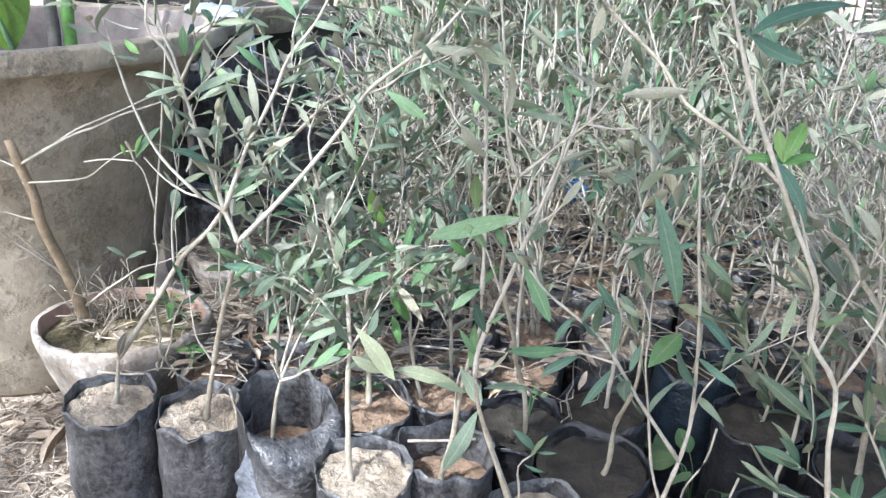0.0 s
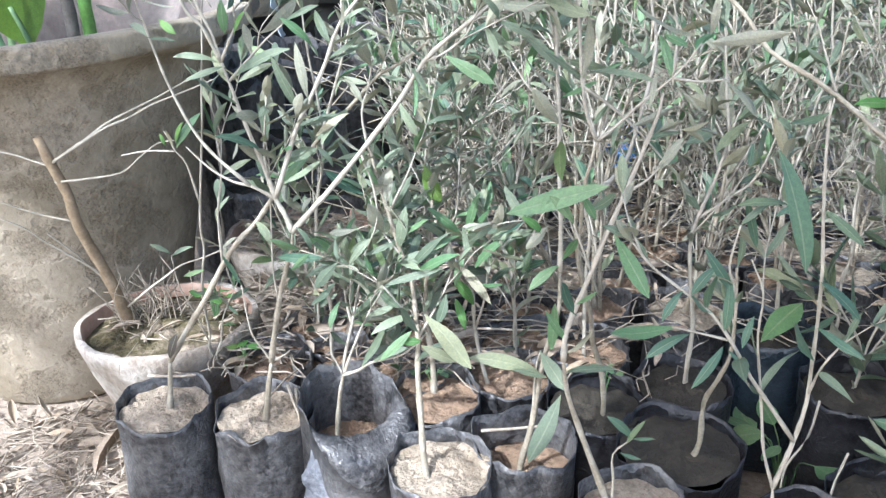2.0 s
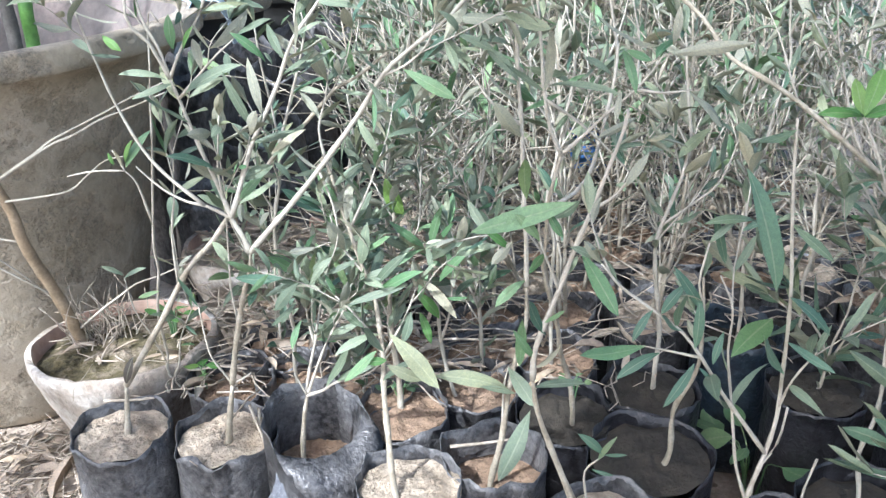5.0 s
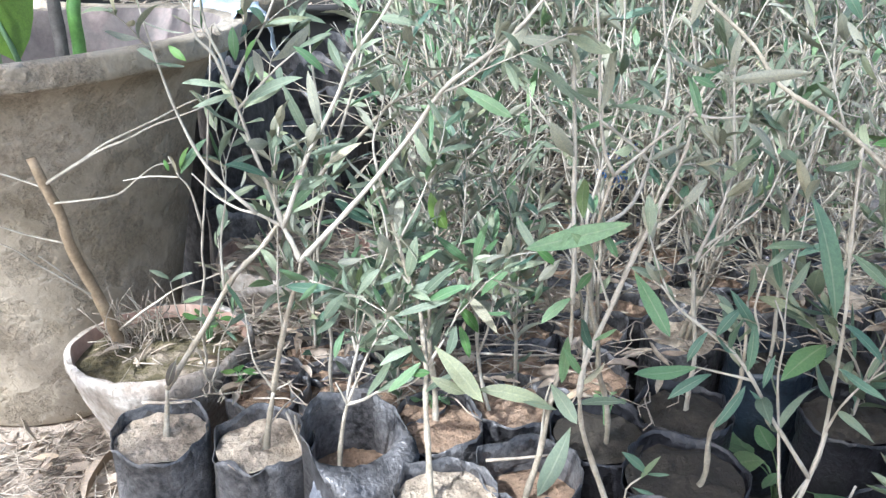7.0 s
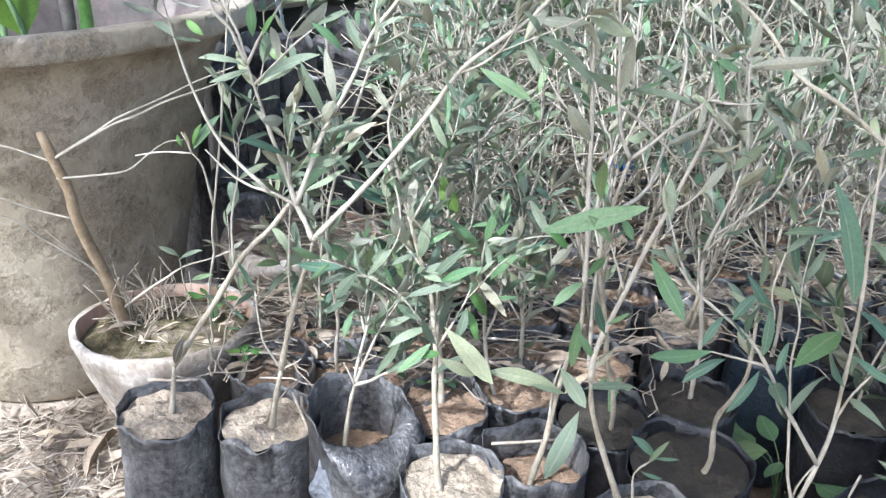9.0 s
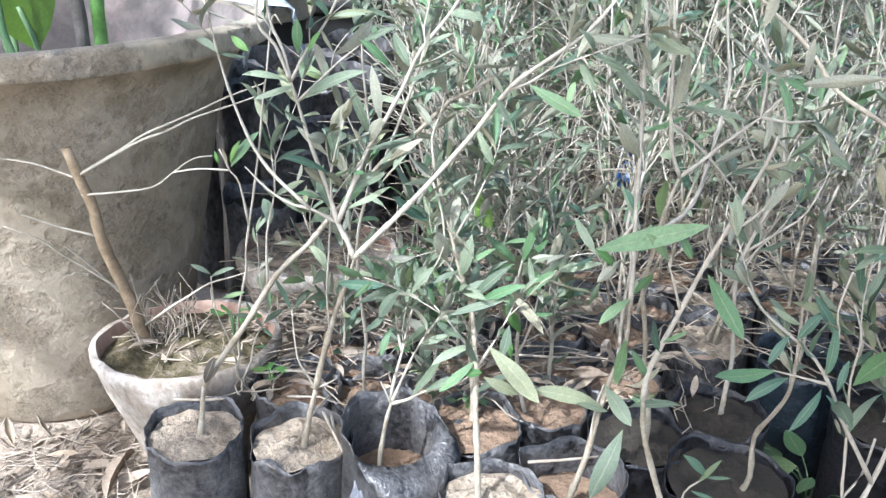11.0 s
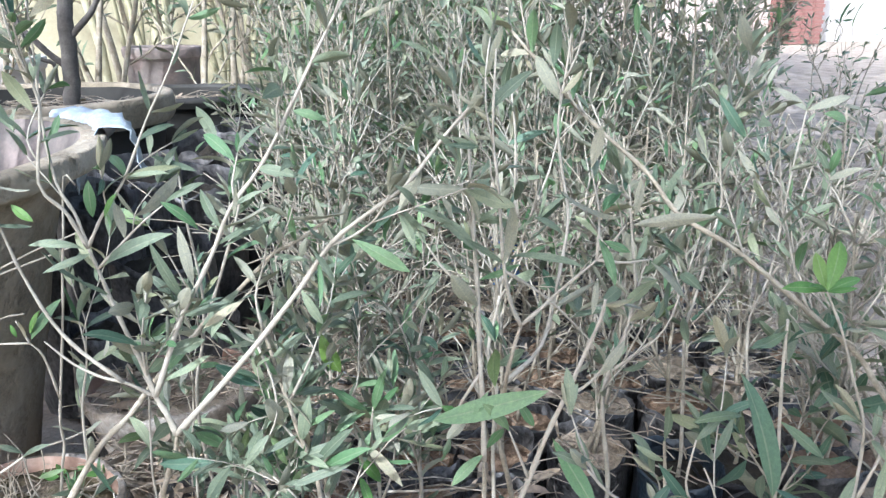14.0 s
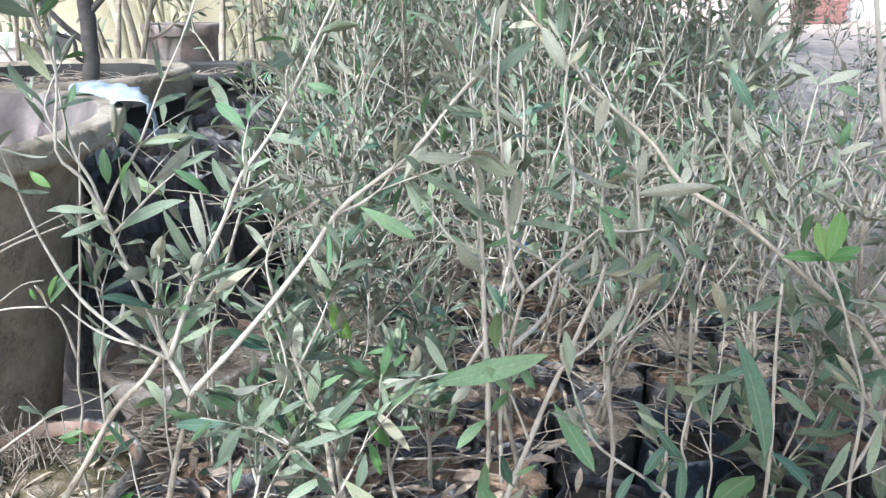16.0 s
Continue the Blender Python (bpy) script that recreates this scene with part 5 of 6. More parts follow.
def bed_variant(seed, near, height):
    """One sapling of the bed. Its leaves are objects when it stands near, one clump of foliage further back."""
    r = random.Random(seed)
    e = empty("sapling", 0, 0, -20, "slender pale-stemmed sapling with narrow grey-green leaves in a black bag", "sapling", "bed of saplings")
    part("nursery_bag", BAGS[seed % 6], e, "crumpled black polythene bag")
    part("soil", SOILS[seed % 5], e)
    wood, poses, stems, twigs = Soup(), [], [], []

    def wooden(q, radii, sides):
        w = Soup()
        w.tube(q, radii, sides)
        twigs.append(w)
        wood.tube(q, radii, sides)

    for stem in range(r.choice((1, 2, 2, 3))):
        top = Vector((r.gauss(0, 0.07), r.gauss(0, 0.07), height * r.uniform(0.75, 1.05)))
        p = wander(r, (r.uniform(-0.015, 0.015), r.uniform(-0.015, 0.015), 0.18), top, r.uniform(0.005, 0.03))
        st = Soup()
        st.tube(p, taper(len(p), r.uniform(0.0028, 0.0042), 0.0014), 6, 0, 0.1)
        stems.append(st)
        poses += leaves_along(r, p, 0.35, 0.05, 0.050 if near else 0.046)
        for b in range(r.randint(5, 8)):
            s = r.uniform(0.05 if near else 0.15, 0.95)
            a = along(p, s)
            d = (spread(r, p[-1] - p[0], r.uniform(0.35, 0.8)) + Vector((0, 0, 0.3))).normalized()
            q = wander(r, a, a + d * r.uniform(0.10, 0.30), 0.02, 4, 0.004)
            wooden(q, taper(len(q), 0.0020, 0.0008), 5)
            poses += leaves_along(r, q, 0.15, 0.034, 0.045 if near else 0.040)
            for c in range(r.randint(1, 3)):
                a2 = along(q, r.uniform(0.2, 0.9))
                d2 = (spread(r, d, r.uniform(0.4, 0.9)) + Vector((0, 0, 0.2))).normalized()
                w = wander(r, a2, a2 + d2 * r.uniform(0.04, 0.12), 0.006, 2, 0.002)
                wooden(w, taper(len(w), 0.0011, 0.0005), 4)
                poses += leaves_along(r, w, 0.2, 0.028, 0.042 if near else 0.037)
    dry = Soup()
    for k in range(r.randint(15, 22)):  # bare dry twigs
        a = Vector((r.gauss(0, 0.02), r.gauss(0, 0.02), 0.2 + 0.42 * r.random()))
        d = Vector((r.gauss(0, 1), r.gauss(0, 1), r.uniform(0.1, 0.8))).normalized()
        q = wander(r, a, a + d * r.uniform(0.08, 0.26), 0.02, 2, 0.003)
        dry.tube(q, taper(len(q), 0.0013, 0.0005), 4)
    tagged(part("dry_brushwood", dry.mesh("dry_brushwood", [M_BARK]), e), "", "", "", "stuff")
    for w in stems:
        part("stem", w.mesh("stem", [M_BARK]), e)
    if near:
        for w in twigs:
            part("twig", w.mesh("twig", [M_TWIG]), e)
        for m in r.sample(poses, min(len(poses), 78)):
            part("leaf", pick_leaf(r), e, "", m)
    else:
        tagged(part("brushwood", wood.mesh("brushwood", [M_TWIG]), e), "", "", "", "stuff")
        leaves = Soup()
        for m in r.sample(poses, round(0.66 * len(poses))):
            v, f, idx = r.choice(FAR_FORMS)
            q = r.random()
            shift = 0 if q < 0.80 else 2 if q < 0.89 else 4
            leaves.add(v, f, idx, m, shift)
        ob = part("foliage", leaves.mesh("foliage", [M_LEAF, M_UNDER, M_UNDER, M_TAN, M_FRESH, M_FRESH]), e)
        tagged(ob, "", "", "", "stuff")
    return e


NEAR = [bed_variant(100 + i, True, h) for i, h in enumerate((0.62, 0.72, 0.80, 0.66, 0.75))]
FAR = [bed_variant(200 + i, False, h) for i, h in enumerate((0.72, 0.82, 0.90, 0.97, 0.78, 0.86, 0.93, 1.0))]


def plant_bed():
    r = random.Random(31)
    spots = []
    row = 0
    y = 0.97
    while y < 3.6:
        x = (-0.14 if y < 1.6 else -0.36) + (0.065 if row % 2 else 0)
        while x < 0.76 + 0.11 * y:
            spots.append((x + r.uniform(-0.015, 0.015), y + r.uniform(-0.015, 0.015)))
            x += 0.132
        y += 0.122
        row += 1
    for x, y in spots:
        if y < 1.05 and x < 0.72:
            continue
        if any(math.hypot(x - a, y - b) < 0.115 for a, b in TAKEN):
            continue
        if math.hypot(x + 0.44, y - 3.06) < 0.36 or math.hypot(x + 0.74, y - 1.453) < 0.50:
            continue
        if y > 1.5 and x < 0.13 - 0.095 * y:
            continue
        src = r.choice(NEAR) if y < 1.50 else r.choice(FAR)
        copy_thing(src, pose(x, y, 0, 0, 0, r.uniform(0, 360)))


plant_bed()
# Saplings added out of view to keep sky light off the near bags.
for k, (x, y) in enumerate(((0.74, 0.62), (0.88, 0.74), (0.82, 0.47), (0.98, 0.60), (0.70, 0.34))):
    copy_thing(NEAR[k], pose(x, y, 0, 0, 0, 70 * k))
for v in NEAR + FAR:
    for o in (*v.children_recursive, v):
        bpy.data.objects.remove(o)

# ---- the cut stump in the clay bowl ----


def rod(name, pts, r0, r1, mat, parent, label="", sides=8, knots=0.1, rough=0.003, seed=0):
    r = random.Random(seed)
    o = parent.matrix_basis.translation
    full = []
    for a, b in zip(pts, pts[1:]):
        a, b = Vector(a), Vector(b)
        n = max(1, round((b - a).length / 0.04))
        for k in range(n):
            j = rough if k else 0
            full.append(a.lerp(b, k / n) + Vector((r.gauss(0, j), r.gauss(0, j), r.gauss(0, j))))
    full.append(Vector(pts[-1]))
    p = [q - o for q in smooth_path(full, 3)]
    s = Soup()
    s.tube(p, taper(len(p), r0, r1), sides, 0, knots)
    return part(name, s.mesh(name, [mat]), parent, label)


def stump():
    e = empty("cut_stump", -0.506, 1.149, 0.205, "cut woody stump with bare dry twigs rooted in a clay bowl", "plant")
    rod("stem", [(-0.487, 1.150, 0.186), (-0.500, 1.122, 0.289), (-0.512, 1.090, 0.380), (-0.527, 1.067, 0.495), (-0.537, 1.062, 0.538)], 0.0098, 0.0064, M_WOOD, e, "brown cut stem", 12, 0.08, 0.002)
    top = (-0.526, 1.064, 0.501)
    for k, pts in enumerate((
            [top, (-0.435, 1.057, 0.558), (-0.322, 1.051, 0.611), (-0.272, 1.046, 0.631)],
            [top, (-0.435, 1.053, 0.553), (-0.337, 1.049, 0.594), (-0.277, 1.040, 0.617)],
            [(-0.509, 1.105, 0.322), (-0.554, 1.095, 0.360), (-0.600, 1.084, 0.402), (-0.641, 1.073, 0.425)],
            [(-0.508, 1.116, 0.305), (-0.543, 1.105, 0.354), (-0.570, 1.095, 0.387)],
            [(-0.517, 1.084, 0.408), (-0.565, 1.073, 0.425), (-0.608, 1.062, 0.446)],
            [(-0.528, 1.067, 0.473), (-0.435, 1.073, 0.484), (-0.375, 1.062, 0.527), (-0.348, 1.057, 0.533)],
            [(-0.528, 1.067, 0.495), (-0.586, 1.062, 0.517), (-0.641, 1.051, 0.528)],
            [(-0.500, 1.138, 0.240), (-0.435, 1.105, 0.295), (-0.373, 1.084, 0.341), (-0.294, 1.067, 0.376)])):
        rod("twig", pts, 0.0022 if k in (0, 1, 7) else 0.0017, 0.0009, M_TWIG, e, "", 6, 0.1, 0.0008, k)
    r = random.Random(5)
    for k in range(64):
        a = Vector((-0.463 + r.gauss(0, 0.018), 1.152 + r.gauss(0, 0.014), 0.21))
        b = a + Vector((r.gauss(0, 0.026), r.gauss(0, 0.02), r.uniform(0.02, 0.10)))
        rod("root", [a, a.lerp(b, 0.5) + Vector((r.gauss(0, 0.014), 0, 0.012)), b], 0.0013, 0.0006, M_DRY if k % 3 else M_BARK, e, "", 4, 0, 0.003, k)


stump()

# ---- litter ----
DEAD_FORMS = [leaf_shape(w, fo, d, tw, 5, 0.5, wa) for w, fo, d, tw, wa in (
    (0.16, 0.7, 0.3, 0.6, 0.6), (0.24, 0.9, -0.4, 0.2, 0.6), (0.13, 0.5, 0.5, -0.7, 0.8), (0.28, 1.0, 0.2, 0.3, 0.6))]


def litter(name, label, spots, seed, leaf_share=0.5, size=(0.02, 0.055)):
    """Dry leaves, straw and sticks lying loose. spots: (x0, x1, y0, y1, z or None for the ground, count)."""
    r = random.Random(seed)
    s = Soup()
    for x0, x1, y0, y1, z, count in spots:
        for _ in range(count):
            x, y = r.uniform(x0, x1), r.uniform(y0, y1)
            if math.hypot(x + 0.74, y - 1.453) < 0.21 or (z is None and math.hypot(x + 0.425, y - 1.13) < 0.12):
                continue
            h = (ground_height(x, y) - 0.008 if z is None else z) + r.uniform(0, 0.012)
            a = r.uniform(0, 2 * math.pi)
            if r.random() < leaf_share:
                v, f, idx = r.choice(DEAD_FORMS)
                m = leaf_pose(Vector((x, y, h + 0.004)), Vector((math.cos(a), math.sin(a), r.gauss(0, 0.2))), r.gauss(0, 0.5), r.uniform(*size))
                s.add(v, f, idx, m, 0)
            else:
                L = r.uniform(0.03, 0.12)
                d = Vector((math.cos(a), math.sin(a), r.gauss(0, 0.12))) * L
                o = Vector((x, y, h + 0.004))
                p = [o, o + d * 0.35 + Vector((r.gauss(0, 0.006), r.gauss(0, 0.006), r.uniform(0, 0.01))), o + d * 0.7 + Vector((r.gauss(0, 0.008), r.gauss(0, 0.008), 0.004)), o + d]
                t = r.uniform(0.0006, 0.0017)
                s.tube(p, taper(4, t, t * 0.6), 4, 4)
    tagged(new(name, s.mesh(name, [M_DEAD, M_DRY, M_TAN, M_DEAD, M_DRY])), label, "litter", "", "stuff")


litter("leaf_litter", "dry leaves straw and twigs strewn over sandy soil", [
    (-1.3, -0.45, 0.55, 1.35, None, 900), (-0.75, -0.44, 0.7, 1.2, None, 520), (0.35, 1.3, 0.4, 1.0, None, 500), (1.1, 2.6, 1.0, 4.0, None, 900), (-0.6, 0.3, 0.3, 0.8, None, 200)], 3, 0.3, (0.02, 0.07))
litter("bag_litter", "dry leaves and straw caught on the bag tops", [
    (-0.34, -0.20, 0.99, 1.10, 0.205, 45), (-0.30, 0.10, 1.12, 1.60, 0.215, 420), (0.0, 0.95, 1.10, 1.75, 0.212, 380), (-0.35, 0.05, 1.6, 2.2, 0.12, 200),
    (-0.2, 0.35, 0.98, 1.12, 0.212, 110), (0.0, 1.0, 1.75, 2.6, 0.212, 300), (-0.36, -0.17, 1.18, 1.35, 0.205, 190)], 4, 0.4, (0.02, 0.065))
litter("bowl_litter", "dry straw and roots heaped on the bowl soil", [(-0.51, -0.34, 1.05, 1.22, 0.212, 46), (-0.95, -0.52, 2.2, 2.62, 0.615, 170), (-0.62, -0.26, 2.9, 3.22, 0.555, 150), (-0.37, -0.17, 1.36, 1.54, 0.245, 200)], 6, 0.4, (0.02, 0.055))


def clods():
    """Crumbs and lumps of dry soil lying on the open ground."""
    r = random.Random(12)
    s = Soup()
    for _ in range(560):
        x, y = r.uniform(-1.2, -0.46), r.uniform(0.6, 1.3)
        if math.hypot(x + 0.74, y - 1.453) < 0.21 or math.hypot(x + 0.425, y - 1.13) < 0.12:
            continue
        q = min(0.016, 0.0025 + r.expovariate(1 / 0.0028))
        z = ground_height(x, y) - 0.012 + q * 0.25
        v, f, n = [], [], 7
        for j, (rad, h) in enumerate(((0.7, -0.5), (1.0, 0.0), (0.65, 0.55))):
            for k in range(n):
                a = 2 * math.pi * (k + 0.5 * j) / n
                g = rad * r.uniform(0.7, 1.25)
                v.append((x + q * g * math.cos(a), y + q * g * math.sin(a), z + q * (h * 0.8 + r.uniform(-0.15, 0.15))))
        for j in range(2):
            for k in range(n):
                k2 = (k + 1) % n
                f.append((j * n + k, j * n + k2, (j + 1) * n + k2, (j + 1) * n + k))
        f.append(tuple(2 * n + k for k in range(n)))
        s.add(v, f, [0] * len(f), Matrix.Identity(4))
    tagged(new("soil_clods", s.mesh("soil_clods", [M_GROUND])), "crumbled clods of pale dry sandy soil", "soil", "", "stuff")


clods()


def big_dead_leaf(x, y, z, ang, size, form, roll):
    v, f, idx = DEAD_FORMS[form]
    ob = new("dead_leaf", mesh_of("dead_leaf", v, f, [M_DEAD, M_DEAD], idx))
    ob.matrix_basis = leaf_pose(Vector((x, y, z)), Vector((math.cos(ang), math.sin(ang), 0.1)), roll, size)
    tagged(ob, "large curled dead leaf lying on sandy soil", "leaf", "fallen leaves")


for q in ((-0.53, 1.14, 0.02, -1.65, 0.12, 3, 0.5), (-0.58, 1.10, 0.012, -1.4, 0.085, 2, -0.3), (-0.70, 0.99, 0.012, 1.9, 0.075, 1, 0.2), (-0.60, 1.10, 0.012, 0.3, 0.055, 3, 0.4), (-0.64, 0.90, 0.012, 2.6, 0.07, 0, 0.1), (-0.68, 1.02, 0.01, 0.4, 0.06, 0, 0.2), (-0.74, 1.17, 0.01, 2.2, 0.06, 1, 0.3),
          (-0.62, 0.93, 0.01, 1.3, 0.065, 2, 0.2)):
    big_dead_leaf(*q)

# sticks laid across the bags
STICKS = (((-0.20, 0.945, 0.222), (-0.165, 0.87, 0.207)), ((-0.19, 0.95, 0.214), (-0.17, 0.885, 0.206)), ((-0.40, 0.97, 0.222), (-0.33, 0.985, 0.215)),
          ((0.06, 0.86, 0.207), (0.15, 0.875, 0.206)), ((0.02, 1.10, 0.225), (0.19, 1.08, 0.235)), ((-0.34, 1.06, 0.22), (-0.22, 1.03, 0.228)))
for k, (a, b) in enumerate(STICKS):
    e = empty("dry_stick", *a, "dry straw-coloured stick lying across bag soil", "stick", "dry sticks")
    rod("stalk", [a, b], 0.0022, 0.0015, M_DRY, e, "", 6, 0.1, 0.002, k)

# ---- broad-leaved plant in the large pot ----


def broad_leaf(a, b, wide, droop, fold, e, roll=0.25, mat=M_BANANA, stalk=0.008):
    o = e.matrix_basis.translation
    a, b = Vector(a) - o, Vector(b) - o
    v, f, idx = leaf_shape(wide, fold, droop, 0.15, 9, 0.5, 0.15)
    part("leaf", mesh_of("broad_leaf", v, f, [mat, mat], idx), e, "", leaf_pose(a, b - a, roll, (b - a).length))
    s = Soup()
    root = Vector((0.2 * a.x, 0.2 * a.y, -0.03))
    p = smooth_path([root, root.lerp(a, 0.5) + Vector((0, 0, 0.04)), a, a.lerp(b, 0.25)], 4)
    s.tube(p, taper(len(p), stalk, stalk * 0.5), 8)
    part("stalk", s.mesh("stalk", [M_FRESH]), e)


CANNA = empty("broadleaf_plant", -0.80, 1.52, 0.46, "leafy broad bright-green plant growing in a large cement pot", "plant")
broad_leaf((-0.755, 1.50, 0.60), (-0.84, 1.47, 0.90), 0.52, 0.12, 0.2, CANNA, 1.35)
broad_leaf((-0.90, 1.52, 0.62), (-0.97, 1.44, 0.92), 0.5, 0.2, 0.3, CANNA, 0.9)
broad_leaf((-0.98, 1.55, 0.80), (-1.12, 1.28, 1.02), 0.45, 0.4, 0.3, CANNA)
broad_leaf((-0.86, 1.62, 0.85), (-0.82, 1.50, 1.25), 0.4, 0.3, 0.3, CANNA)
broad_leaf((-1.0, 1.62, 0.85), (-1.2, 1.45, 1.15), 0.45, 0.4, 0.3, CANNA)
for k, (x, y, tip) in enumerate(((-0.655, 1.52, (-0.645, 1.52, 1.0)), (-0.69, 1.54, (-0.70, 1.54, 1.05)), (-0.745, 1.44, (-0.83, 1.42, 0.85)), (-0.765, 1.45, (-0.83, 1.44, 0.80)))):
    rod("stalk", [(x, y, 0.44), (0.5 * (x + tip[0]), 0.5 * (y + tip[1]), 0.76), tip], 0.013 if k < 2 else 0.006, 0.010 if k < 2 else 0.003, M_LIME if k == 0 else M_DARKBARK if k == 1 else M_FRESH, CANNA, "", 10, 0.03, 0.002, k)


# ---- plastic sheet on the smaller pot ----


def sheet():
    """A crumpled plastic sheet over the right-hand rim, hanging a little inside and out."""
    n, m, v, f = 34, 16, [], []
    for j in range(m + 1):
        for i in range(n + 1):
            a = 0.12 + 0.78 * i / n + 0.03 * math.sin(j)
            t = j / m
            if t < 0.4:
                rad, z = 0.352 + 0.08 * t, 0.565 + 0.26 * t
            elif t < 0.65:
                rad, z = 0.384 + 0.17 * (t - 0.4), 0.669
            else:
                rad, z = 0.4265 + 0.05 * (t - 0.65), 0.669 - 0.14 * (t - 0.65) * (1 + 0.6 * math.sin(a * 9))
            w = 0.010 * noise.noise((a * 9, t * 7, 0)) + 0.006 * noise.noise((a * 25, t * 15, 3))
            rad += w + (0.006 if t > 0.6 else -0.004 if t < 0.35 else 0)
            v.append((rad * math.cos(a), rad * math.sin(a), z + abs(w) * 0.8 + 0.039 * rad * math.cos(a) * 0.9 + 0.028 * rad * math.sin(a)))
    for j in range(m):
        for i in range(n):
            k = j * (n + 1) + i
            f.append((k, k + 1, k + n + 2, k + n + 1))
    ob = new("plastic_sheet", mesh_of("plastic_sheet", v, f, [M_SHEET]))
    ob.matrix_basis = Matrix.Translation((-0.74, 1.453, 0))
    sol = ob.modifiers.new("thick", "SOLIDIFY")
    sol.thickness = 0.0012
    tagged(ob, "crumpled milky plastic sheet draped over a pot rim", "plastic sheet")


sheet()

# ---- large black bags added in place of deep shade between pots and bed ----
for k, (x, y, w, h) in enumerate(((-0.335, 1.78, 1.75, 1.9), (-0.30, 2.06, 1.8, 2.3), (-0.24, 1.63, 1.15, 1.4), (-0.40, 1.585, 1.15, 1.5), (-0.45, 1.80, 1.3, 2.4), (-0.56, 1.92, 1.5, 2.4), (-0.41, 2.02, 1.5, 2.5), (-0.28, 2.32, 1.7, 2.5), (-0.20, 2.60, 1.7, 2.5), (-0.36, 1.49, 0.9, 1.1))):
    e = empty("large_bag", x, y, 0, "large black bag added where only deep shade lies", "nursery bag", "large black bags")
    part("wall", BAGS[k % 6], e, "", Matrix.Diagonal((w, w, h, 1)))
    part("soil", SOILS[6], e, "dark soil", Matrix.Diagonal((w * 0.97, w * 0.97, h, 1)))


def scrap(x, y, z):
    """A crumpled bit of bright polythene caught among the stems."""
    n, v, f = 9, [], []
    for j in range(n + 1):
        for i in range(n + 1):
            a, b = i / n - 0.5, j / n - 0.5
            v.append((0.075 * a + 0.02 * noise.noise((a * 4, b * 4, 1)), 0.05 * noise.noise((a * 3, b * 3, 7)), 0.10 * b + 0.02 * noise.noise((a * 5, b * 5, 4))))
    for j in range(n):
        for i in range(n):
            k = j * (n + 1) + i
            f.append((k, k + 1, k + n + 2, k + n + 1))
    ob = new("plastic_scrap", mesh_of("plastic_scrap", v, f, [M_BLUESCRAP]))
    ob.matrix_basis = Matrix.Translation((x, y, z))
    sol = ob.modifiers.new("thick", "SOLIDIFY")
    sol.thickness = 0.001
    tagged(ob, "crumpled bright blue polythene scrap caught between stems", "plastic scrap")


scrap(0.388, 1.73, 0.345)

# ---- weeds ----


def weed(x, y, z, seed, count, size, mat_meshes, label, height=0.07, spread_r=0.06):
    r = random.Random(seed)
    e = empty("weed", x, y, z, label, "weed", "weeds")
    for k in range(count):
        a = 2 * math.pi * k / count + r.uniform(-0.4, 0.4)
        d = r.uniform(0.3, 1.0)
        p = (x + spread_r * d * math.cos(a), y + spread_r * d * math.sin(a), z + height * (1.2 - 0.6 * d))
        rod("stalk", [(x, y, z - 0.01), (0.5 * (x + p[0]), 0.5 * (y + p[1]), z + 0.7 * height), p], 0.0015, 0.0009, M_FRESH, e, "", 5, 0, 0.002, k)
        q = (p[0] + size * math.cos(a), p[1] + size * math.sin(a), p[2] + r.uniform(-0.2, 0.3) * size)
        big_leaf(e, p, q, mat_meshes, k, r.gauss(0, 0.3), r.uniform(2.6, 3.6))


weed(0.485, 0.965, 0.0, 1, 9, 0.05, FRESH, "low weed with rounded green leaves between bags", 0.14, 0.07)
weed(0.575, 0.63, 0.0, 2, 8, 0.03, FRESH, "small green weed standing by a bag", 0.38, 0.06)
weed(-0.005, 0.99, 0.195, 3, 6, 0.016, FRESH, "tiny seedling sprouting at a bag edge", 0.03, 0.02)
weed(-0.285, 1.045, 0.20, 4, 4, 0.022, LIMES, "tiny seedling sprouting among dry leaves", 0.03, 0.012)
weed(0.225, 0.955, 0.195, 5, 5, 0.011, FRESH, "tiny seedling sprouting in a bag", 0.05, 0.02)
weed(-0.36, 1.16, 0.205, 6, 5, 0.024, LIMES, "small bright seedling rooted in a clay bowl", 0.07, 0.02)

# bare roots dangling among the near bags
for k, pts in enumerate((((0.43, 0.78, 0.30), (0.40, 0.77, 0.22), (0.39, 0.76, 0.14), (0.35, 0.74, 0.04), (0.34, 0.73, 0.0)),
                         ((0.45, 0.74, 0.26), (0.43, 0.73, 0.18), (0.39, 0.72, 0.10), (0.37, 0.71, 0.0)))):
    e = empty("dead_runner", *pts[-1], "pale dry runner standing between the bags", "twig", "dry sticks")
    rod("stalk", pts, 0.0014, 0.0018, M_TWIG, e, "", 6, 0, 0.006, k + 3)

# ---- distance: walls, pillar, trunks ----


def slab(name, x0, x1, y0, y1, z0, z1, mat, label):
    bm = bmesh.new()
    bmesh.ops.create_cube(bm, size=1)
    for v in bm.verts:
        v.co = ((x0 + x1) / 2 + v.co.x * (x1 - x0), (y0 + y1) / 2 + v.co.y * (y1 - y0), (z0 + z1) / 2 + v.co.z * (z1 - z0))
    bmesh.ops.bevel(bm, geom=bm.edges[:], offset=0.015, segments=1, affect="EDGES")
    me = bpy.data.meshes.new(name)
    bm.to_mesh(me)
    bm.free()
    me.materials.append(mat)
    return tagged(new(name, me), label, "wall", "", "structure")


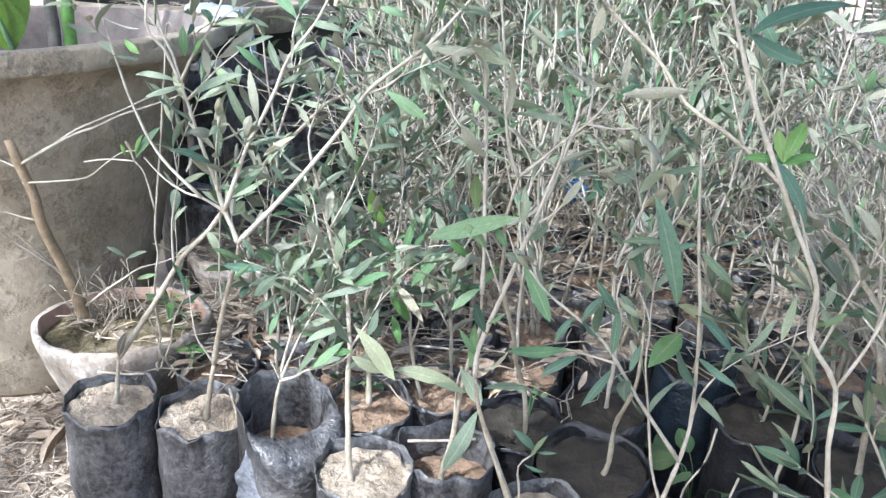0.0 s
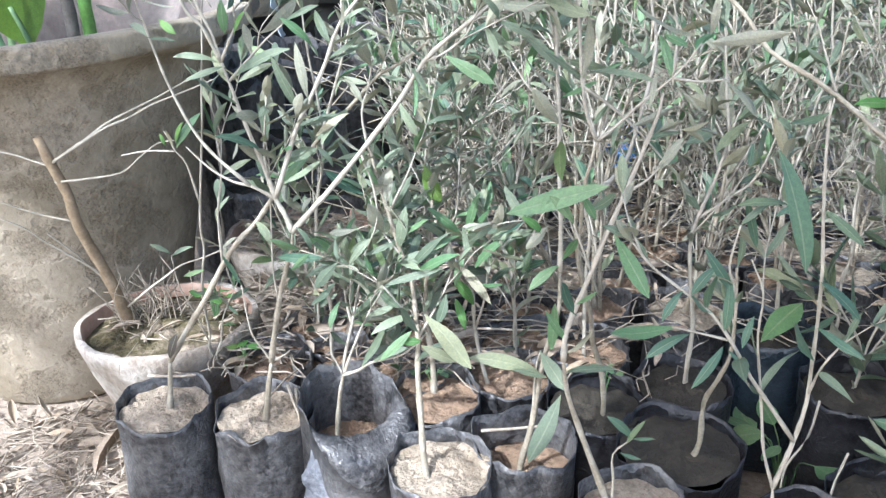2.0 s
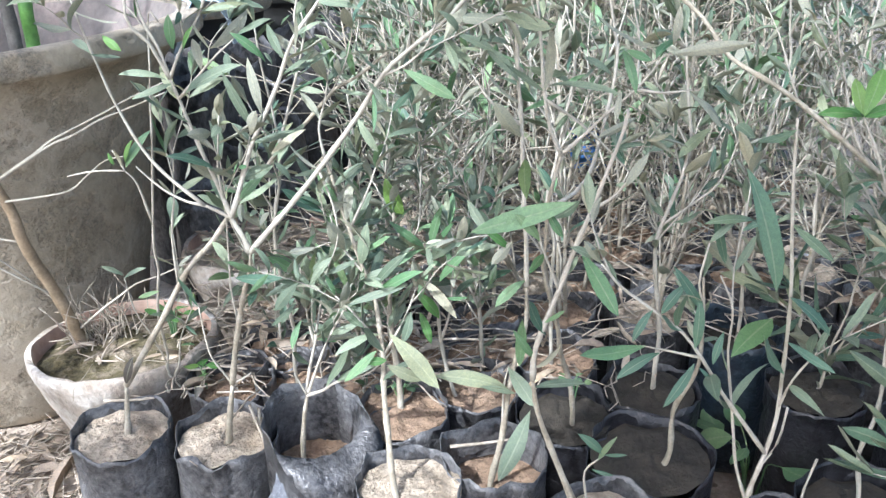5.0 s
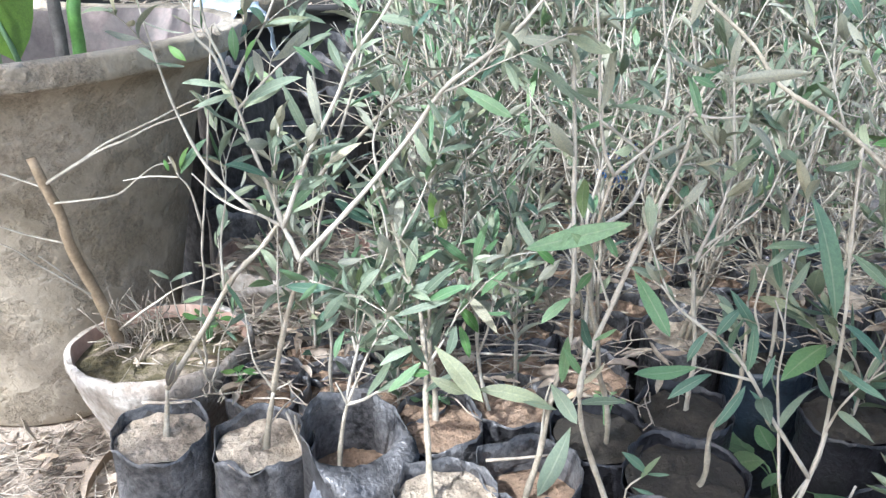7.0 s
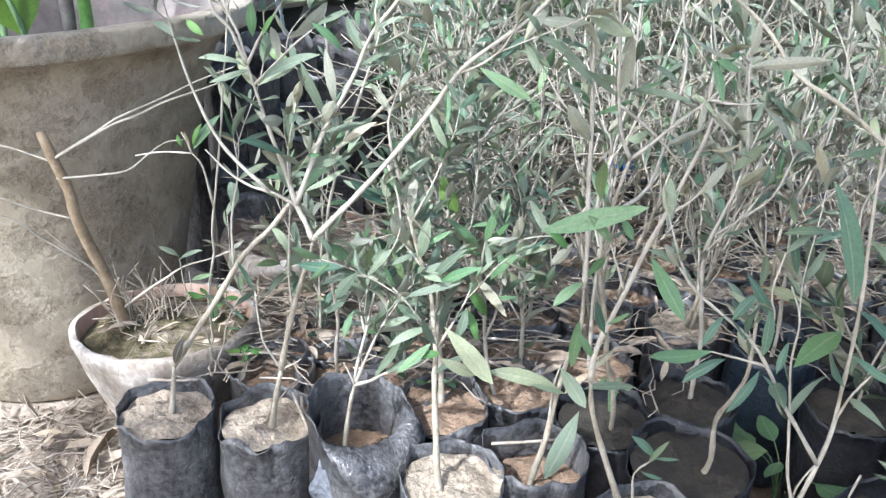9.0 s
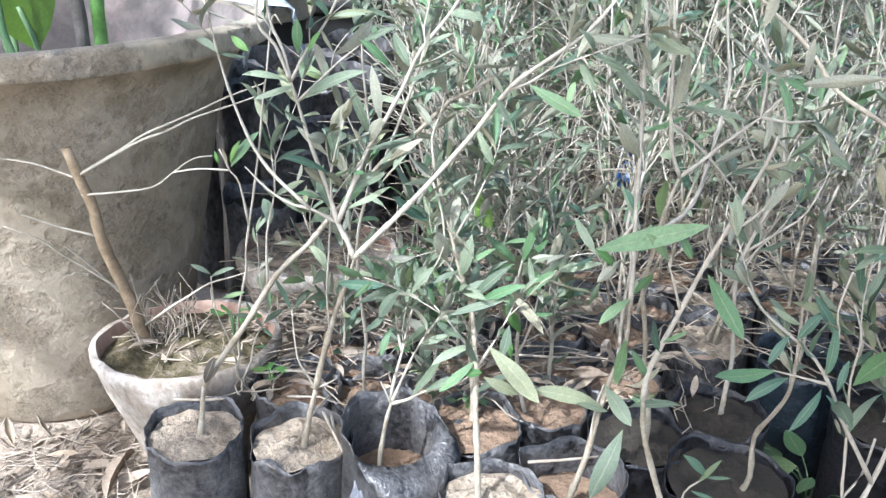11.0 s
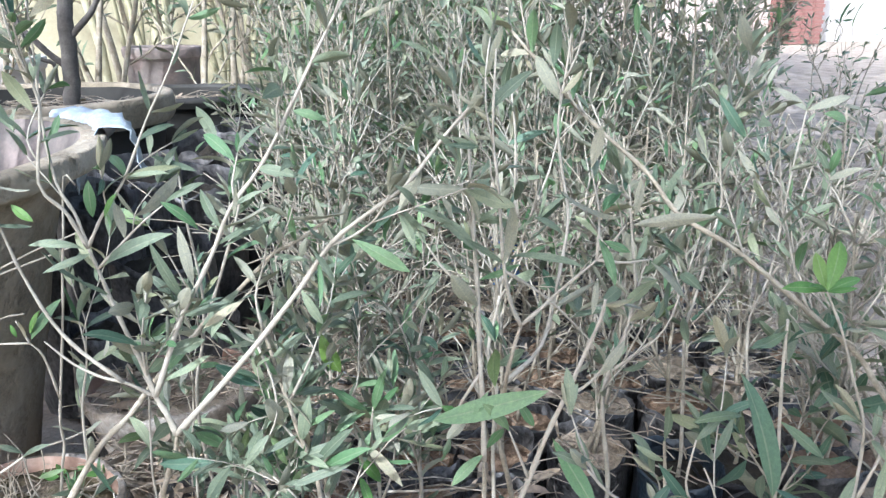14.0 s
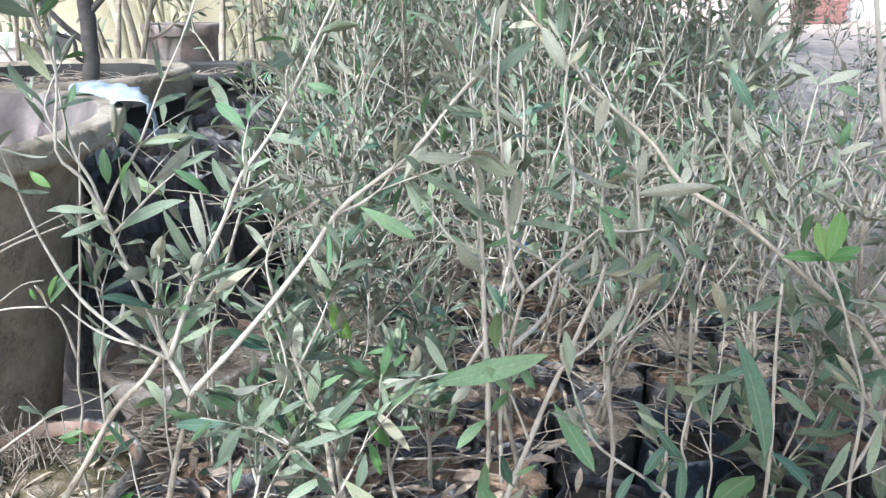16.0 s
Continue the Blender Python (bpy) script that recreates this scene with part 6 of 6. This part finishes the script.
slab("wall_back", -6.0, 1.3, 6.2, 6.4, -0.05, 2.2, M_CREAM, "cream washed boundary wall in full sun")
slab("wall_side", 6.5, 10.5, 18.6, 18.8, -0.05, 3.2, M_PLASTER, "pale pinkish plastered wall in the distance")
slab("wall_end", 11.3, 20.0, 18.7, 18.9, -0.05, 3.2, M_WHITE, "white washed wall in full sun")
slab("wall_middle", 1.3, 6.5, 19.4, 19.6, -0.05, 3.2, M_CLAY, "shaded brownish wall behind shrubs")


def pillar(x, y, w, h):
    e = empty("brick_pillar", x, y, 0, "red brick gate pillar standing far behind the bed", "pillar")
    bw, bh, gap = (w - 0.02) / 3, 0.075, 0.012
    me = None
    for j in range(int(h / (bh + gap))):
        for i in range(3):
            for face in range(2):
                bm = bmesh.new()
                bmesh.ops.create_cube(bm, size=1)
                bmesh.ops.scale(bm, vec=(bw - gap, 0.11, bh), verts=bm.verts)
                if me is None:
                    me = bpy.data.meshes.new("brick")
                    bm.to_mesh(me)
                    me.materials.append(M_BRICK)
                bm.free()
                off = (bw * 0.5 if j % 2 else 0) * (0.3)
                at = pose(-w / 2 + bw * (i + 0.5) + off - 0.03, -w / 2 + 0.06, (bh + gap) * (j + 0.5)) if face == 0 else pose(-w / 2 + 0.03, -w / 2 + bw * (i + 0.5) + 0.12, (bh + gap) * (j + 0.5), 0, 0, 90)
                part("brick", me, e, "", at)
    core = slab("mortar_core", -w / 2 + 0.04, w / 2 - 0.05, -w / 2 + 0.02, w / 2, 0, h, M_CLAY, "")
    core.parent = e
    for key in ("label", "category", "kind"):
        if key in core:
            del core[key]


pillar(10.85, 18.0, 0.80, 3.0)


def shrub(x, y, seed, height, count, label, lean=(0, 0), leafsize=0.07, dense=1.0, mats=None, bare=0.3, trunk=0.02, wood=M_BARK):
    """A small tree or tall shrub: trunks with limbs, and a loose crown of single leaves."""
    r = random.Random(seed)
    e = empty("shrub", x, y, 0, label, "shrub", "shrubs behind the bed")
    crown, limbs = Soup(), Soup()
    for k in range(count):
        a = Vector((r.gauss(0, 0.08), r.gauss(0, 0.08), -0.02))
        top = Vector((a.x + r.gauss(lean[0], 0.25), a.y + r.gauss(lean[1], 0.2), height * r.uniform(0.8, 1.1)))
        p = wander(r, a, top, 0.06, 6, 0.02)
        s = Soup()
        s.tube(p, taper(len(p), trunk * r.uniform(0.6, 1.1), trunk * 0.2), 8, 0, 0.08)
        part("trunk", s.mesh("trunk", [wood]), e)
        for b in range(round(9 * dense)):
            t = r.uniform(bare, 0.98)
            q0 = along(p, t)
            d = (spread(r, top - a, r.uniform(0.5, 1.1)) + Vector((0, 0, 0.2))).normalized()
            q = wander(r, q0, q0 + d * height * r.uniform(0.12, 0.3), 0.04, 4, 0.01)
            limbs.tube(q, taper(len(q), trunk * 0.25, 0.0015), 5)
            for m in leaves_along(r, q, 0.2, 0.05, leafsize):
                v, f, idx = r.choice(FAR_FORMS)
                crown.add(v, f, idx, m, 0)
    tagged(part("branchwork", limbs.mesh("branchwork", [M_BARK]), e), "", "", "", "stuff")
    tagged(part("crown", crown.mesh("crown", mats or [M_LEAF, M_UNDER]), e), "", "", "", "stuff")


for k, (x, y, h, c, d) in enumerate(((-0.85, 3.4, 1.5, 3, 0.5), (-0.55, 3.5, 1.4, 3, 0.5), (-1.25, 3.3, 1.5, 3, 0.4), (-0.25, 3.7, 1.5, 3, 0.9), (-1.7, 3.6, 1.4, 3, 0.6), (-0.95, 4.6, 1.7, 4, 0.4), (-0.4, 4.8, 1.7, 4, 0.5))):
    shrub(x, y, 300 + k, h, c, "tall thin shrub with bare grey stems before a cream wall", (0, 0), 0.07, d, None, 0.4, 0.022)
for k, (x, y, h, c) in enumerate(((0.5, 4.3, 1.3, 4), (1.0, 4.5, 1.3, 4), (0.0, 4.4, 1.4, 4), (1.5, 5.2, 0.75, 4), (2.0, 5.6, 0.5, 4), (0.75, 5.2, 1.5, 4), (2.6, 6.2, 0.45, 3), (1.65, 3.6, 0.5, 3))):
    shrub(x, y, 340 + k, h, c, "dense grey-green shrub behind the sapling bed", (0, 0), 0.06, 2.2, None, 0.12, 0.014)
# Shade on these twigs is put into their darker leaf colour.
for k, (x, y, h) in enumerate(((1.75, 2.5, 0.78), (2.05, 3.2, 0.85), (2.6, 4.2, 0.8), (1.5, 2.0, 0.62))):
    shrub(x, y, 370 + k, h, 3, "sparse dark twiggy shrub on shaded ground", (0, 0), 0.042, 1.0, [M_DARKLEAF, M_LEAF], 0.25, 0.006)
shrub(4.6, 9.0, 360, 1.0, 5, "dark shrub in front of a distant wall", (0, 0), 0.09, 2.5, [M_DARKLEAF, M_LEAF], 0.1, 0.02)
shrub(5.9, 10.5, 361, 0.9, 4, "dark shrub in front of a distant wall", (0, 0), 0.09, 2.5, [M_DARKLEAF, M_LEAF], 0.1, 0.02)


for k, (x, y, h, c) in enumerate(((-2.3, 4.4, 2.0, 6), (-1.5, 4.3, 2.1, 7), (-1.05, 5.2, 2.2, 7), (-0.55, 5.4, 2.2, 7), (-0.1, 5.5, 2.0, 6), (-1.9, 5.3, 2.2, 7), (-0.75, 4.1, 1.9, 5))):
    shrub(x, y, 380 + k, h, c, "clump of tall pale canes before a cream wall", (0, 0), 0.06, 0.7, [M_FRESH, M_UNDER], 0.35, 0.026, M_CANE)


def pot_tree():
    """A dark bare young tree rising from the black pot."""
    e = empty("young_tree", -0.63, 2.36, 0.60, "dark bare young tree growing in a black pot", "tree")
    rod("trunk", [(-0.63, 2.36, 0.56), (-0.625, 2.37, 0.85), (-0.60, 2.38, 1.15), (-0.61, 2.38, 1.6)], 0.021, 0.014, M_DARKBARK, e, "", 10, 0.06, 0.004, 1)
    for k, pts in enumerate(([(-0.625, 2.37, 0.72), (-0.75, 2.35, 0.86), (-0.93, 2.33, 1.05)], [(-0.622, 2.37, 0.80), (-0.52, 2.34, 0.92), (-0.40, 2.33, 1.12)],
                             [(-0.61, 2.375, 1.0), (-0.82, 2.34, 1.06), (-1.02, 2.32, 1.04)], [(-0.625, 2.37, 0.68), (-0.70, 2.3, 0.78), (-0.74, 2.28, 0.95)], [(-0.605, 2.38, 1.1), (-0.48, 2.36, 1.25), (-0.44, 2.35, 1.45)])):
        rod("limb", pts, 0.009 if k < 3 else 0.006, 0.003, M_DARKBARK, e, "", 7, 0.08, 0.006, k + 2)


pot_tree()


def slatted_crate(x, y, w, h):
    """A grey slatted crate on the ground before the far wall."""
    e = empty("slatted_crate", x, y, 0, "dark grey slatted crate standing near a wall", "crate")
    for k in range(7):
        me = bpy.data.meshes.new("slat")
        bm = bmesh.new()
        bmesh.ops.create_cube(bm, size=1)
        bmesh.ops.scale(bm, vec=(w, 0.02, h / 10), verts=bm.verts)
        bmesh.ops.bevel(bm, geom=bm.edges[:], offset=0.004, segments=1, affect="EDGES")
        bm.to_mesh(me)
        bm.free()
        me.materials.append(M_DARKBARK)
        part("slat", me, e, "", pose(0, -0.16, h * (k + 0.6) / 7))
    for sx in (-1, 1):
        for sy in (-1, 1):
            rod("post", [(x + sx * w * 0.48, y + sy * 0.14, 0), (x + sx * w * 0.48, y + sy * 0.14, h)], 0.018, 0.018, M_DARKBARK, e, "", 4, 0, 0)


slatted_crate(5.75, 12.0, 0.40, 0.50)


# ---- unseen tree added behind the camera; its crown dapples the pot and near bags ----


def shade_tree(x, y, seed, clumps, size):
    r = random.Random(seed)
    e = empty("shade_tree", x, y, 0, "unseen leafy tree added beside the nursery bed for its shade", "tree")
    o = Vector((x, y, 0))
    p = smooth_path([Vector((0, 0, -0.05)), Vector((0.03, 0.05, 0.8)), Vector((0.0, 0.12, 1.7)), Vector((0.1, 0.2, 2.6))], 5)
    s = Soup()
    s.tube(p, taper(len(p), 0.11, 0.06), 14, 0, 0.03)
    part("trunk", s.mesh("trunk", [M_BARK]), e)
    crown = Soup()
    for cx, cy, cz, rad, count in clumps:
        c = Vector((cx, cy, cz)) - o
        q = wander(r, along(p, 0.75), c, 0.08, 5, 0.02)
        s = Soup()
        s.tube(q, taper(len(q), 0.03, 0.008), 8)
        part("limb", s.mesh("limb", [M_BARK]), e)
        for _ in range(count):
            d = Vector((r.gauss(0, 1), r.gauss(0, 1), r.gauss(0, 0.6))) * rad * 0.5
            v, f, idx = r.choice(FAR_FORMS)
            crown.add(v, f, idx, leaf_pose(c + d, Vector((r.gauss(0, 1), r.gauss(0, 1), r.gauss(-0.2, 0.5))), r.gauss(0, 0.6), size * r.uniform(0.7, 1.3)))
    tagged(part("crown", crown.mesh("crown", [M_DARKLEAF, M_LEAF]), e), "", "", "", "stuff")


def shaded_by(x, y, z, up):
    """Where, at that height, a clump stands that shades a place."""
    k = (up - z) / SUN_TO.z
    return x + SUN_TO.x * k, y + SUN_TO.y * k, up


# Clumps placed wherever shade is wanted; the last two block sky light.
CLUMPS = [(*shaded_by(-0.42, 1.20, 0.54, 2.3), 0.14, 170), (*shaded_by(0.50, 1.0, 0.2, 2.5), 0.20, 480), (*shaded_by(0.40, 0.84, 0.2, 2.3), 0.17, 480), (*shaded_by(0.68, 1.05, 0.2, 2.6), 0.30, 200),
          (*shaded_by(0.60, 0.78, 0.28, 2.4), 0.26, 400), (*shaded_by(0.34, 0.56, 0.60, 2.2), 0.16, 220), (*shaded_by(0.88, 1.12, 0.25, 2.6), 0.3, 120), (*shaded_by(-0.86, 1.86, 0.6, 2.7), 0.24, 240), (*shaded_by(-0.40, 2.2, 0.30, 2.9), 0.42, 300), (*shaded_by(-0.45, 2.6, 0.40, 3.0), 0.50, 280), (*shaded_by(-0.95, 1.55, 0.6, 2.8), 0.3, 120),
          (*shaded_by(0.95, 2.5, 0.6, 3.1), 0.5, 300), (*shaded_by(0.5, 3.3, 0.7, 3.3), 0.5, 260), (*shaded_by(1.35, 3.3, 0.5, 3.3), 0.5, 300), (*shaded_by(0.15, 2.3, 0.6, 3.0), 0.22, 130), (0.62, 0.52, 1.6, 0.5, 420), (0.95, 0.85, 1.7, 0.5, 260)]
shade_tree(-1.7, -1.3, 77, CLUMPS, 0.10)
# Second unseen tree, added beside the view to shade the ground at the right.
YARD = [(*shaded_by(a, b, 0.0, 3.2), q, c) for a, b, q, c in ((2.6, 4.6, 0.9, 1300), (3.4, 6.2, 1.2, 1700), (4.8, 8.2, 1.5, 1900), (2.1, 3.4, 0.7, 950), (6.4, 10.8, 1.6, 1500), (1.7, 2.5, 0.5, 450), (7.6, 13.5, 1.8, 1300))]
shade_tree(3.9, 2.2, 78, YARD, 0.21)
